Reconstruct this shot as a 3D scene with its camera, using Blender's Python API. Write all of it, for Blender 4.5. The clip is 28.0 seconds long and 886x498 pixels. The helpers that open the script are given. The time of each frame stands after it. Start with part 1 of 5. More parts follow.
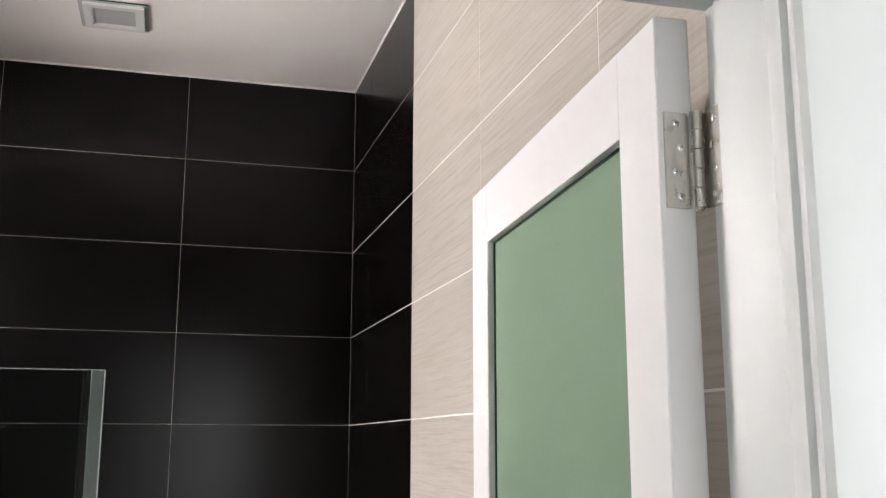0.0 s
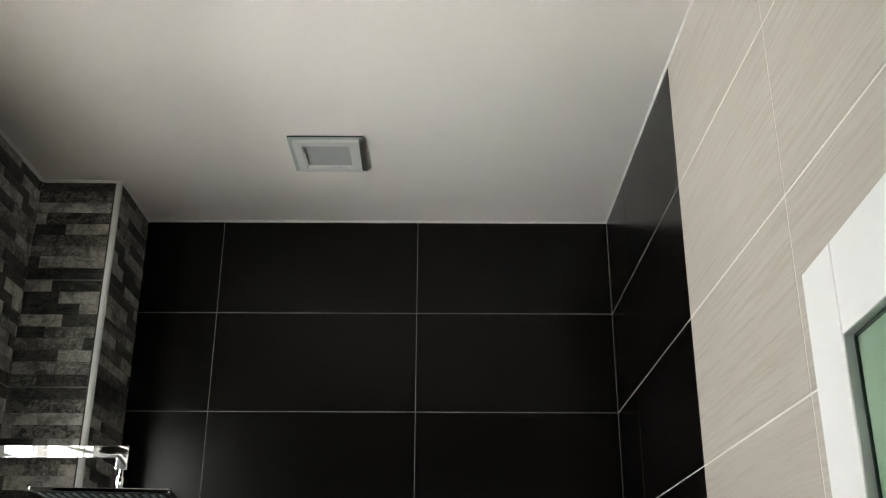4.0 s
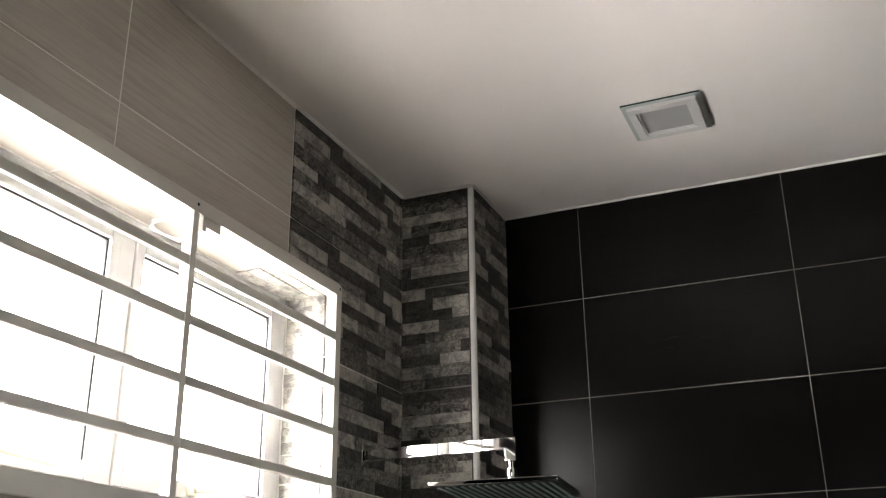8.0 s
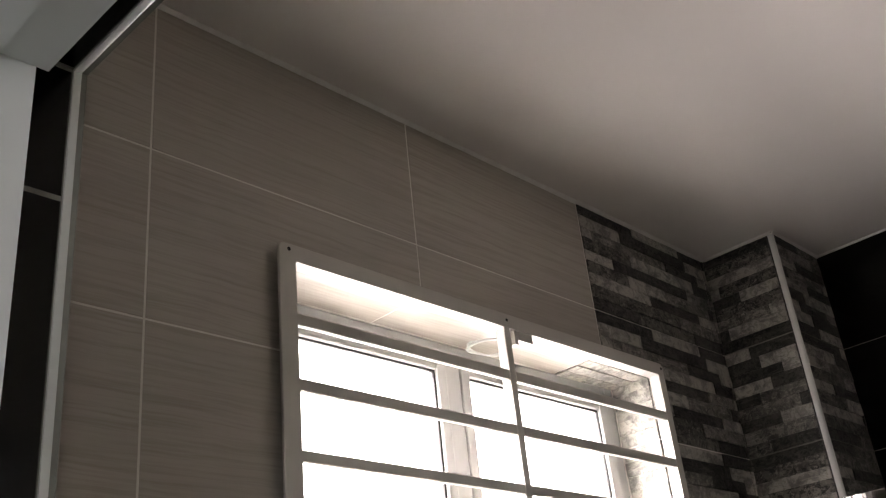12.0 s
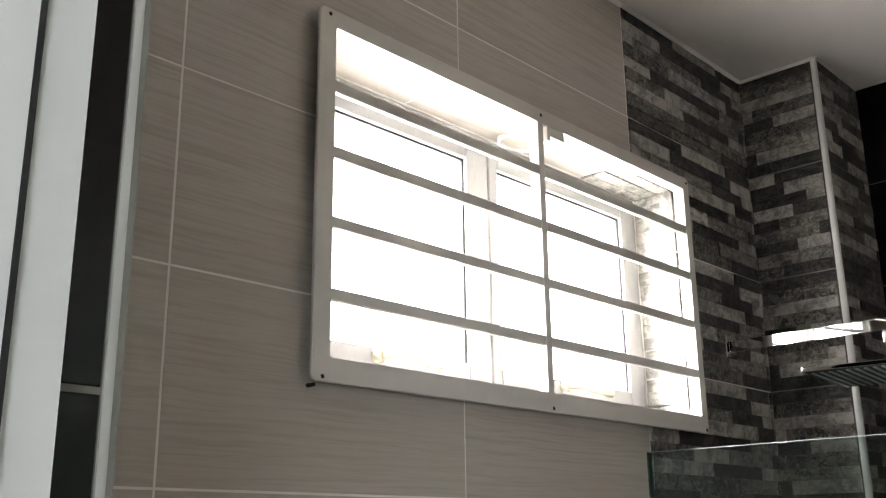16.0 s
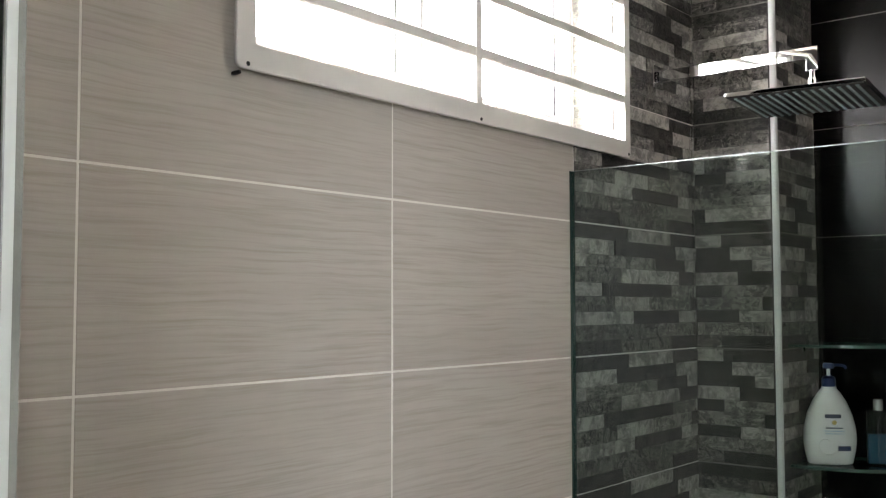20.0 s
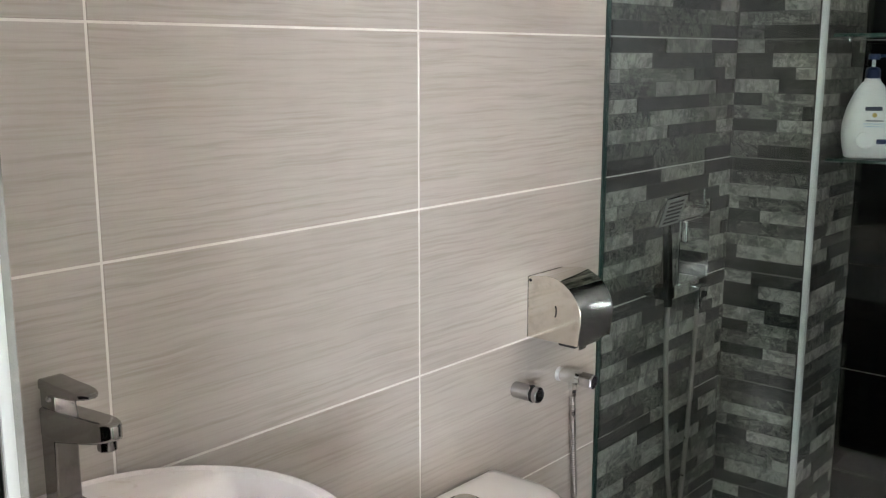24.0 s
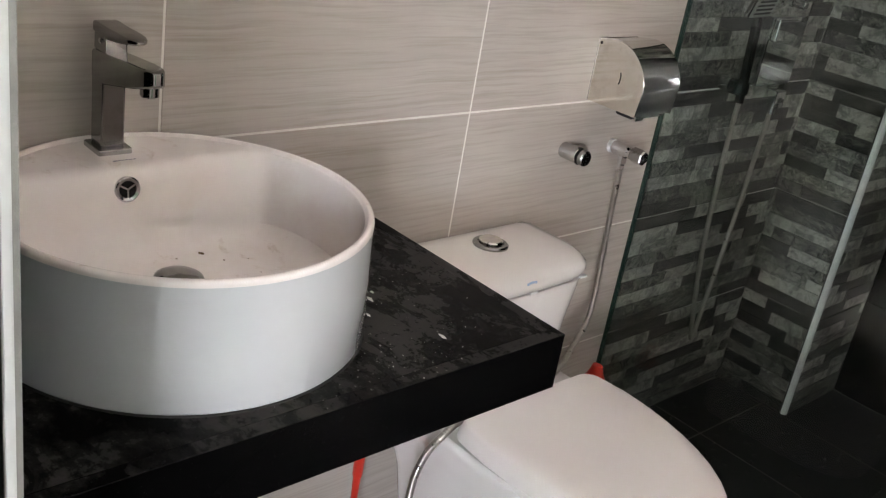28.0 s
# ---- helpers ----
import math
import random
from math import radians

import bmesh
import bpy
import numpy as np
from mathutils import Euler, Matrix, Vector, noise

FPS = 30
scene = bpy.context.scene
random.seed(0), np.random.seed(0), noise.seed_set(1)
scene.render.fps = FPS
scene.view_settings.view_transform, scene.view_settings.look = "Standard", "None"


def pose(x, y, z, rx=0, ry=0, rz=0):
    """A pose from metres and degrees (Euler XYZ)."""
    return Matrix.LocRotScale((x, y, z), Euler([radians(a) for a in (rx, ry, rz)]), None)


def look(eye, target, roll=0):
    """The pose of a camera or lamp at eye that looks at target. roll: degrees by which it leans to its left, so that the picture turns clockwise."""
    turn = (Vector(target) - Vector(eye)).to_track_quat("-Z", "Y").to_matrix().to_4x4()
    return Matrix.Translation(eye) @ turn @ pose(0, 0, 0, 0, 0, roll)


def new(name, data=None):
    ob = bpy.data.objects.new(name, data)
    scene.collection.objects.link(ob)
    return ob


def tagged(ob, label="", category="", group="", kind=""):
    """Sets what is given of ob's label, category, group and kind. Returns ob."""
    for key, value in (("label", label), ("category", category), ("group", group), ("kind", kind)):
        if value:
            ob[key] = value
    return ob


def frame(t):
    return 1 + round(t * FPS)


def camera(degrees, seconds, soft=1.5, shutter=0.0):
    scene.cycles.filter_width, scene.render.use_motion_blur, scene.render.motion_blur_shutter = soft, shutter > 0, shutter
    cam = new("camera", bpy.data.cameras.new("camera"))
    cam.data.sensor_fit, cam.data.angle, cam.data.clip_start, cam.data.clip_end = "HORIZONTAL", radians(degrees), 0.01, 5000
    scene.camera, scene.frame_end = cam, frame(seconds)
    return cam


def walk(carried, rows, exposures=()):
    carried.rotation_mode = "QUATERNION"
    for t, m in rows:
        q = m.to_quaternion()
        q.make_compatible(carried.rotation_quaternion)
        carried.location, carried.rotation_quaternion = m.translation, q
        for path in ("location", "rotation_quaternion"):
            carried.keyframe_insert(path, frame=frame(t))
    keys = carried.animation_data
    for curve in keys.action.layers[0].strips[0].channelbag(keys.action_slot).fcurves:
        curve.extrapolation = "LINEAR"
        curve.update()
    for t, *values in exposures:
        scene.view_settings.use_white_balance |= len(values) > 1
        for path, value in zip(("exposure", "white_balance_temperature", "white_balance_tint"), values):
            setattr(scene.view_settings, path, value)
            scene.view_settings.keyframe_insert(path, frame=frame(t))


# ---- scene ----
cam = camera(48.1, 28.0, 1.25)
PATH = [
    (0, (1.053, -0.052, 1.739), (1.571, 1.841, 2.124), 0.1),
    (0.5, (1.081, -0.027, 1.741), (1.504, 1.891, 2.117), -0.1),
    (1, (1.093, 0.06, 1.743), (1.491, 1.981, 2.134), -0.1),
    (1.5, (1.078, 0.202, 1.751), (1.46, 2.121, 2.166), -0.0),
    (2, (1.08, 0.3, 1.757), (1.397, 2.209, 2.262), -0.1),
    (2.5, (1.113, 0.413, 1.759), (1.409, 2.318, 2.29), -0.2),
    (3, (1.144, 0.493, 1.754), (1.331, 2.379, 2.394), -0.3),
    (3.5, (1.15, 0.51, 1.777), (1.218, 2.372, 2.502), 0.1),
    (5.5, (1.134, 0.519, 1.78), (0.995, 2.369, 2.526), 0.2),
    (6, (1.172, 0.536, 1.759), (0.945, 2.379, 2.501), 0.8),
    (6.5, (1.175, 0.534, 1.754), (0.91, 2.378, 2.481), 0.6),
    (7, (1.165, 0.556, 1.75), (0.78, 2.394, 2.44), 0.3),
    (7.5, (1.154, 0.579, 1.759), (0.586, 2.373, 2.436), -0.1),
    (8, (1.193, 0.602, 1.763), (0.459, 2.314, 2.49), -0.6),
    (8.5, (1.227, 0.601, 1.764), (0.394, 2.251, 2.529), 0.1),
    (9, (1.237, 0.605, 1.764), (0.341, 2.208, 2.557), 0.2),
    (9.5, (1.223, 0.598, 1.767), (0.233, 2.129, 2.589), -0.0),
    (10, (1.217, 0.591, 1.772), (0.145, 2.051, 2.622), -1.4),
    (10.5, (1.221, 0.579, 1.784), (0.098, 1.988, 2.652), -4.1),
    (11, (1.235, 0.57, 1.787), (0.081, 1.941, 2.674), -5.4),
    (11.5, (1.242, 0.564, 1.788), (0.072, 1.915, 2.686), -5.9),
    (12, (1.238, 0.563, 1.786), (0.041, 1.892, 2.682), -6.3),
    (12.5, (1.225, 0.567, 1.777), (-0.086, 1.844, 2.584), -2.6),
    (13, (1.208, 0.57, 1.772), (-0.128, 1.856, 2.52), -1.2),
    (13.5, (1.205, 0.571, 1.766), (-0.138, 1.866, 2.486), -0.8),
    (15.5, (1.175, 0.561, 1.737), (-0.155, 1.915, 2.368), -0.7),
    (16, (1.172, 0.559, 1.73), (-0.14, 1.959, 2.296), -0.7),
    (16.5, (1.168, 0.565, 1.715), (-0.132, 1.995, 2.229), -0.6),
    (17, (1.162, 0.566, 1.705), (-0.127, 2.025, 2.16), -0.6),
    (17.5, (1.154, 0.561, 1.695), (-0.128, 2.037, 2.118), -0.6),
    (18, (1.149, 0.553, 1.683), (-0.12, 2.061, 2.028), -0.5),
    (18.5, (1.149, 0.558, 1.665), (-0.109, 2.086, 1.953), -0.5),
    (19, (1.154, 0.568, 1.64), (-0.103, 2.103, 1.898), -0.4),
    (19.5, (1.156, 0.575, 1.629), (-0.1, 2.12, 1.815), -0.2),
    (20, (1.159, 0.575, 1.615), (-0.101, 2.124, 1.728), -0.1),
    (20.5, (1.157, 0.579, 1.597), (-0.108, 2.127, 1.657), -0.1),
    (21, (1.153, 0.581, 1.58), (-0.117, 2.126, 1.578), 0.1),
    (21.5, (1.152, 0.586, 1.561), (-0.124, 2.126, 1.527), 0.2),
    (23.5, (1.137, 0.608, 1.475), (-0.154, 2.106, 1.175), 0.1),
    (24, (1.138, 0.611, 1.459), (-0.149, 2.094, 1.077), 0.0),
    (24.5, (1.136, 0.614, 1.442), (-0.142, 2.081, 0.979), 0.3),
    (25, (1.143, 0.621, 1.432), (-0.128, 2.05, 0.848), 0.6),
    (25.5, (1.137, 0.62, 1.41), (-0.128, 2.04, 0.792), 1.4),
    (26, (1.14, 0.619, 1.401), (-0.126, 1.997, 0.695), 5.3),
    (26.5, (1.152, 0.614, 1.392), (-0.122, 1.956, 0.632), 7.8),
    (27, (1.166, 0.611, 1.383), (-0.115, 1.938, 0.609), 8.7),
    (27.5, (1.177, 0.615, 1.377), (-0.108, 1.931, 0.592), 9.3),
    (28, (1.207, 0.626, 1.378), (-0.081, 1.933, 0.582), 9.8),
]
EXPOSURES = [(0, 0.48, 7000, 22), (2, 0.24, 6800, 15), (3, 0.12, 6600, 5), (5.5, 0.05, 7200, 20), (7, 0.18, 7000, 20), (8, 0.24, 7000, 19), (10, -0.02, 7100, 21), (11, -0.6, 7300, 26), (13, -0.4, 7100, 22), (15.5, 0.15, 6950, 20), (17, 0.55, 6800, 18), (20, 1.22, 6750, 19), (21.5, 1.37, 6700, 20), (24, 1.92, 6650, 22), (26, 1.95, 6800, 24), (28, 1.7, 6900, 26)]
walk(cam, [(t, look(eye, target, roll)) for t, eye, target, roll in PATH], EXPOSURES)

# ---- light ----
world = bpy.data.worlds.new("sky")
scene.world = world
world.use_nodes = True
wn = world.node_tree.nodes
sky = wn.new("ShaderNodeTexSky")
sky.sky_type = "NISHITA"
sky.sun_disc = False
sky.sun_elevation, sky.sun_rotation = radians(50), radians(120)
wn["Background"].inputs["Strength"].default_value = 0.12
world.node_tree.links.new(sky.outputs["Color"], wn["Background"].inputs["Color"])


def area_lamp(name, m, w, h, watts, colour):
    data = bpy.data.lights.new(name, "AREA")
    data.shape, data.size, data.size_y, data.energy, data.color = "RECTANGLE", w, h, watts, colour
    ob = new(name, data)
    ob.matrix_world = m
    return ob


# daylight in the bathroom window, and an added lamp outside for the sky above
area_lamp("window_daylight", look((-0.19, 2.085, 2.28), (1.0, 2.085, 2.28)), 1.1, 0.55, 25, (0.95, 0.99, 1.0))
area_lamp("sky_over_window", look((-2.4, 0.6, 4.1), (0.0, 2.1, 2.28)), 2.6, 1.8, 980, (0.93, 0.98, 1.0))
# two added fill lamps, in assumed windows of the room outside the door
area_lamp("hall_side_fill", look((5.48, -4.1, 1.6), (0.0, -4.1, 1.6)), 2.6, 1.7, 172, (0.82, 0.94, 1.0))
area_lamp("hall_back_fill", look((2.3, -5.98, 1.6), (2.3, 0.0, 1.6)), 1.8, 1.7, 56, (0.84, 0.95, 1.0))


# ---- materials ----
def nodes_of(name):
    m = bpy.data.materials.new(name)
    m.use_nodes = True
    return m, m.node_tree, m.node_tree.nodes["Principled BSDF"]


def setp(b, **kw):
    names = {"rough": "Roughness", "metal": "Metallic", "ior": "IOR", "coat": "Coat Weight", "coat_rough": "Coat Roughness",
             "trans": "Transmission Weight", "spec": "Specular IOR Level", "sub": "Subsurface Weight"}
    for k, v in kw.items():
        b.inputs[names[k]].default_value = v


def ramp(nt, fac, stops):
    r = nt.nodes.new("ShaderNodeValToRGB")
    e = r.color_ramp.elements
    while len(e) < len(stops):
        e.new(0.5)
    for i, (p, c) in enumerate(stops):
        e[i].position = p
        e[i].color = (*c, 1) if len(c) == 3 else c
    nt.links.new(fac, r.inputs["Fac"])
    return r.outputs["Color"]


def coords(nt, stretch=(1, 1, 1), shift=True):
    """Object coordinates, stretched, moved along by the object's own random number."""
    tc = nt.nodes.new("ShaderNodeTexCoord")
    mp = nt.nodes.new("ShaderNodeMapping")
    mp.inputs["Scale"].default_value = stretch
    nt.links.new(tc.outputs["Object"], mp.inputs["Vector"])
    if shift:
        info = nt.nodes.new("ShaderNodeObjectInfo")
        mul = nt.nodes.new("ShaderNodeMath")
        mul.operation = "MULTIPLY"
        mul.inputs[1].default_value = 57.0
        comb = nt.nodes.new("ShaderNodeCombineXYZ")
        nt.links.new(info.outputs["Random"], mul.inputs[0])
        for s in "XYZ":
            nt.links.new(mul.outputs[0], comb.inputs[s])
        nt.links.new(comb.outputs[0], mp.inputs["Location"])
    return mp.outputs["Vector"]


def noise_of(nt, vec, scale, detail=4.0, rough=0.55, distort=0.0):
    n = nt.nodes.new("ShaderNodeTexNoise")
    n.inputs["Scale"].default_value, n.inputs["Detail"].default_value = scale, detail
    n.inputs["Roughness"].default_value, n.inputs["Distortion"].default_value = rough, distort
    nt.links.new(vec, n.inputs["Vector"])
    return n.outputs["Fac"]


def mix(nt, a, b, fac, mode="MIX"):
    x = nt.nodes.new("ShaderNodeMix")
    x.data_type, x.blend_type = "RGBA", mode
    for sock, v in ((x.inputs[6], a), (x.inputs[7], b), (x.inputs[0], fac)):
        if isinstance(v, (int, float)):
            sock.default_value = v
        elif isinstance(v, tuple):
            sock.default_value = (*v, 1)
        else:
            nt.links.new(v, sock)
    return x.outputs[2]


def bump(nt, b, height, strength, dist=0.002):
    n = nt.nodes.new("ShaderNodeBump")
    n.inputs["Strength"].default_value, n.inputs["Distance"].default_value = strength, dist
    nt.links.new(height, n.inputs["Height"])
    nt.links.new(n.outputs["Normal"], b.inputs["Normal"])


def plain(name, c1, c2, scale=6.0, rough=0.5, metal=0.0, bump_s=0.0, bump_scale=60.0, rough_var=0.08, **kw):
    """A surface of two near colours, clouded at two scales, with uneven gloss and fine relief."""
    m, nt, b = nodes_of(name)
    v = coords(nt)
    big, small = noise_of(nt, v, scale), noise_of(nt, v, scale * 9)
    col = mix(nt, c1, c2, ramp(nt, big, [(0.35, (0, 0, 0)), (0.65, (1, 1, 1))]))
    nt.links.new(mix(nt, col, c2, ramp(nt, small, [(0.5, (0, 0, 0)), (0.85, (0.5, 0.5, 0.5))])), b.inputs["Base Color"])
    rr = nt.nodes.new("ShaderNodeMapRange")
    rr.inputs["To Min"].default_value, rr.inputs["To Max"].default_value = max(rough - rough_var, 0.02), rough + rough_var
    nt.links.new(small, rr.inputs["Value"])
    nt.links.new(rr.outputs[0], b.inputs["Roughness"])
    setp(b, metal=metal, **kw)
    if bump_s:
        bump(nt, b, noise_of(nt, v, bump_scale), bump_s)
    return m


def beige_tile():
    """Pale tile with long, gently waving, darker streaks."""
    m, nt, b = nodes_of("beige_tile")

    def waved(stretch, wave, amount):
        wob = noise_of(nt, coords(nt, wave), 1.0, 2.0)
        warp, comb = nt.nodes.new("ShaderNodeVectorMath"), nt.nodes.new("ShaderNodeCombineXYZ")
        warp.operation = "MULTIPLY_ADD"
        warp.inputs[1].default_value = (0.0, 0.0, amount)
        nt.links.new(wob, comb.inputs["Z"])
        nt.links.new(comb.outputs[0], warp.inputs[0])
        nt.links.new(coords(nt, stretch), warp.inputs[2])
        return warp.outputs[0]

    streak = noise_of(nt, waved((4.5, 4.5, 150.0), (7.0, 7.0, 10.0), 1.7), 1.0, 3.0, 0.6)
    thin = noise_of(nt, waved((6.0, 6.0, 230.0), (8.0, 8.0, 12.0), 2.5), 1.0, 2.0, 0.5)
    broad = noise_of(nt, coords(nt, (1.4, 1.4, 12.0)), 1.0, 2.0)
    fine = noise_of(nt, coords(nt, (30.0, 30.0, 420.0)), 1.0, 2.0)
    c = ramp(nt, streak, [(0.30, (0.382, 0.342, 0.293)), (0.43, (0.430, 0.390, 0.341)), (0.52, (0.466, 0.428, 0.381)), (0.70, (0.488, 0.453, 0.407))])
    c = mix(nt, c, (0.355, 0.315, 0.268), ramp(nt, thin, [(0.56, (0, 0, 0)), (0.72, (0.34, 0.34, 0.34))]))
    c = mix(nt, c, (0.405, 0.367, 0.32), ramp(nt, broad, [(0.45, (0, 0, 0)), (0.7, (0.45, 0.45, 0.45))]))
    c = mix(nt, c, (0.53, 0.495, 0.45), ramp(nt, fine, [(0.55, (0, 0, 0)), (0.8, (0.22, 0.22, 0.22))]))
    nt.links.new(c, b.inputs["Base Color"])
    setp(b, rough=0.3, spec=0.45)
    bump(nt, b, streak, 0.12, 0.001)
    return m


def black_tile():
    m, nt, b = nodes_of("black_tile")
    streak = noise_of(nt, coords(nt, (9.0, 9.0, 400.0)), 1.0, 4.0, 0.6)
    broad = noise_of(nt, coords(nt, (2.0, 2.0, 12.0)), 1.0, 2.0)
    c = ramp(nt, streak, [(0.36, (0.0004, 0.0003, 0.0003)), (0.52, (0.0026, 0.0020, 0.0018)), (0.70, (0.0065, 0.0050, 0.0044))])
    c = mix(nt, c, (0.004, 0.003, 0.0027), ramp(nt, broad, [(0.5, (0, 0, 0)), (0.75, (0.5, 0.5, 0.5))]))
    nt.links.new(c, b.inputs["Base Color"])
    r = nt.nodes.new("ShaderNodeMapRange")
    r.inputs["To Min"].default_value, r.inputs["To Max"].default_value = 0.20, 0.27
    nt.links.new(streak, r.inputs["Value"])
    nt.links.new(r.outputs[0], b.inputs["Roughness"])
    setp(b, spec=0.19)
    bump(nt, b, streak, 0.05, 0.0004)
    return m


def ledge_stone(name, tones, split, fleck):
    """Split slate strips: tones from dark to pale, split: how rough and blotched, fleck: how many pale chips."""
    m, nt, b = nodes_of(name)
    info = nt.nodes.new("ShaderNodeObjectInfo")
    v = coords(nt)
    tone = ramp(nt, info.outputs["Random"], [(i / (len(tones) - 1), (t, t * 0.955, t * 0.86)) for i, t in enumerate(tones)])
    cloud, blot = noise_of(nt, v, 18.0, 7.0, 0.72, 0.6), noise_of(nt, v, 46.0, 6.0, 0.75, 1.0)
    layer, chip = noise_of(nt, coords(nt, (14.0, 14.0, 90.0)), 1.0, 6.0, 0.72, 0.8), noise_of(nt, v, 95.0, 5.0, 0.75, 1.0)
    dark, pale = tones[0] * 0.36, min(tones[-1] * 1.7, 0.52)
    c = mix(nt, tone, (dark, dark * 0.98, dark * 0.93), ramp(nt, cloud, [(0.47, (0, 0, 0)), (0.57, (0.8, 0.8, 0.8))]))
    c = mix(nt, c, (pale, pale * 0.95, pale * 0.85), ramp(nt, layer, [(0.53, (0, 0, 0)), (0.61, (0.5, 0.5, 0.5))]))
    c = mix(nt, c, (dark * 0.5, dark * 0.49, dark * 0.46), ramp(nt, blot, [(0.50, (0, 0, 0)), (0.56, (split, split, split))]))
    c = mix(nt, c, (pale, pale * 0.95, pale * 0.85), ramp(nt, chip, [(0.545, (0, 0, 0)), (0.60, (fleck, fleck, fleck))]))
    nt.links.new(c, b.inputs["Base Color"])
    setp(b, rough=0.45, spec=0.3)
    bump(nt, b, blot, 1.0, 0.004)
    return m


def granite():
    m, nt, b = nodes_of("black_granite")
    v = coords(nt)
    dust, blot = noise_of(nt, v, 6.0, 8.0, 0.7), noise_of(nt, v, 48.0, 6.0, 0.7)
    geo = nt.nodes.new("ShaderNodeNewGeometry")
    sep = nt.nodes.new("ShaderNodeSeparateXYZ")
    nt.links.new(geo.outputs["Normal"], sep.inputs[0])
    vor = nt.nodes.new("ShaderNodeTexVoronoi")
    vor.inputs["Scale"].default_value = 150.0
    nt.links.new(v, vor.inputs["Vector"])
    fleck = ramp(nt, vor.outputs["Distance"], [(0.06, (0.5, 0.5, 0.5)), (0.12, (0, 0, 0))])
    c = mix(nt, (0.0025, 0.0025, 0.0025), (0.05, 0.05, 0.048), fleck)
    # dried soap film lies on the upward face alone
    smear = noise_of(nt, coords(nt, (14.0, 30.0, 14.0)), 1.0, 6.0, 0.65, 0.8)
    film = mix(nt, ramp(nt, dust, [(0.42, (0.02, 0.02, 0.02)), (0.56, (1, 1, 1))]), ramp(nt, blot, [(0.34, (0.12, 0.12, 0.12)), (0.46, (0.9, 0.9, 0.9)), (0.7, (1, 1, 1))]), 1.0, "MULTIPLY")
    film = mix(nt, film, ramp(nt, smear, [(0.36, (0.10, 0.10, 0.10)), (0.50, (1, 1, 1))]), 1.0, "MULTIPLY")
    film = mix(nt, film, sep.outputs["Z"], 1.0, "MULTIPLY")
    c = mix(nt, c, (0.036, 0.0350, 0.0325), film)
    nt.links.new(c, b.inputs["Base Color"])
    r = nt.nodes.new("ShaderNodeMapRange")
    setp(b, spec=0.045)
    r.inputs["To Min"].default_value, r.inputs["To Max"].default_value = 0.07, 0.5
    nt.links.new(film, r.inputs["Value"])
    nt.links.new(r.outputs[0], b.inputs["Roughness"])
    return m


def bowl_glaze():
    """Basin glaze with a thin brownish water stain here and there."""
    m, nt, b = nodes_of("stained_basin_glaze")
    v = coords(nt)
    geo, sep = nt.nodes.new("ShaderNodeNewGeometry"), nt.nodes.new("ShaderNodeSeparateXYZ")
    nt.links.new(geo.outputs["Normal"], sep.inputs[0])
    # the stains lie on the flat bottom alone, where water stood
    wash, spot = noise_of(nt, v, 6.0, 5.0, 0.6, 0.6), noise_of(nt, v, 30.0, 6.0, 0.7, 0.8)
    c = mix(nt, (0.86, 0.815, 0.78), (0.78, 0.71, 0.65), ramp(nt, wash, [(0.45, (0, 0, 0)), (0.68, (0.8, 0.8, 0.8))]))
    c = mix(nt, c, (0.52, 0.42, 0.33), mix(nt, ramp(nt, spot, [(0.56, (0, 0, 0)), (0.70, (0.5, 0.5, 0.5))]), ramp(nt, sep.outputs["Z"], [(0.80, (0, 0, 0)), (0.97, (1, 1, 1))]), 1.0, "MULTIPLY"))
    nt.links.new(c, b.inputs["Base Color"])
    setp(b, rough=0.16)
    return m


def chrome(name, c, rough, spots=0.0):
    m, nt, b = nodes_of(name)
    v = coords(nt)
    n = noise_of(nt, v, 55.0, 5.0, 0.6)
    nt.links.new(mix(nt, c, tuple(x * 0.6 for x in c), ramp(nt, n, [(0.5, (0, 0, 0)), (0.75, (spots, spots, spots))])), b.inputs["Base Color"])
    r = nt.nodes.new("ShaderNodeMapRange")
    r.inputs["To Min"].default_value, r.inputs["To Max"].default_value = rough * 0.6, rough * 1.6 + spots * 0.2
    nt.links.new(n, r.inputs["Value"])
    nt.links.new(r.outputs[0], b.inputs["Roughness"])
    setp(b, metal=1.0)
    return m


def glow(name, c, strength):
    m, nt, b = nodes_of(name)
    b.inputs["Base Color"].default_value = (0, 0, 0, 1)
    b.inputs["Emission Color"].default_value, b.inputs["Emission Strength"].default_value = (*c, 1), strength
    return m


def sheet_glass(name, c, gloss=0.45):
    """Flat glass: lets light straight through, tinted, with a clear reflection that grows at a slant."""
    m, nt, b = nodes_of(name)
    nt.nodes.remove(b)
    out = nt.nodes["Material Output"]
    tr, gl, lw, mx = (nt.nodes.new(k) for k in ("ShaderNodeBsdfTransparent", "ShaderNodeBsdfGlossy", "ShaderNodeLayerWeight", "ShaderNodeMixShader"))
    tr.inputs["Color"].default_value = (*c, 1)
    gl.inputs["Roughness"].default_value = 0.01
    lw.inputs["Blend"].default_value = 0.5
    pw, ml = nt.nodes.new("ShaderNodeMath"), nt.nodes.new("ShaderNodeMath")
    pw.operation, ml.operation = "POWER", "MULTIPLY_ADD"
    pw.inputs[1].default_value, ml.inputs[1].default_value, ml.inputs[2].default_value = 4.0, gloss, 0.04
    nt.links.new(lw.outputs["Facing"], pw.inputs[0])
    nt.links.new(pw.outputs[0], ml.inputs[0])
    nt.links.new(ml.outputs[0], mx.inputs[0])
    nt.links.new(tr.outputs[0], mx.inputs[1])
    nt.links.new(gl.outputs[0], mx.inputs[2])
    nt.links.new(mx.outputs[0], out.inputs["Surface"])
    return m


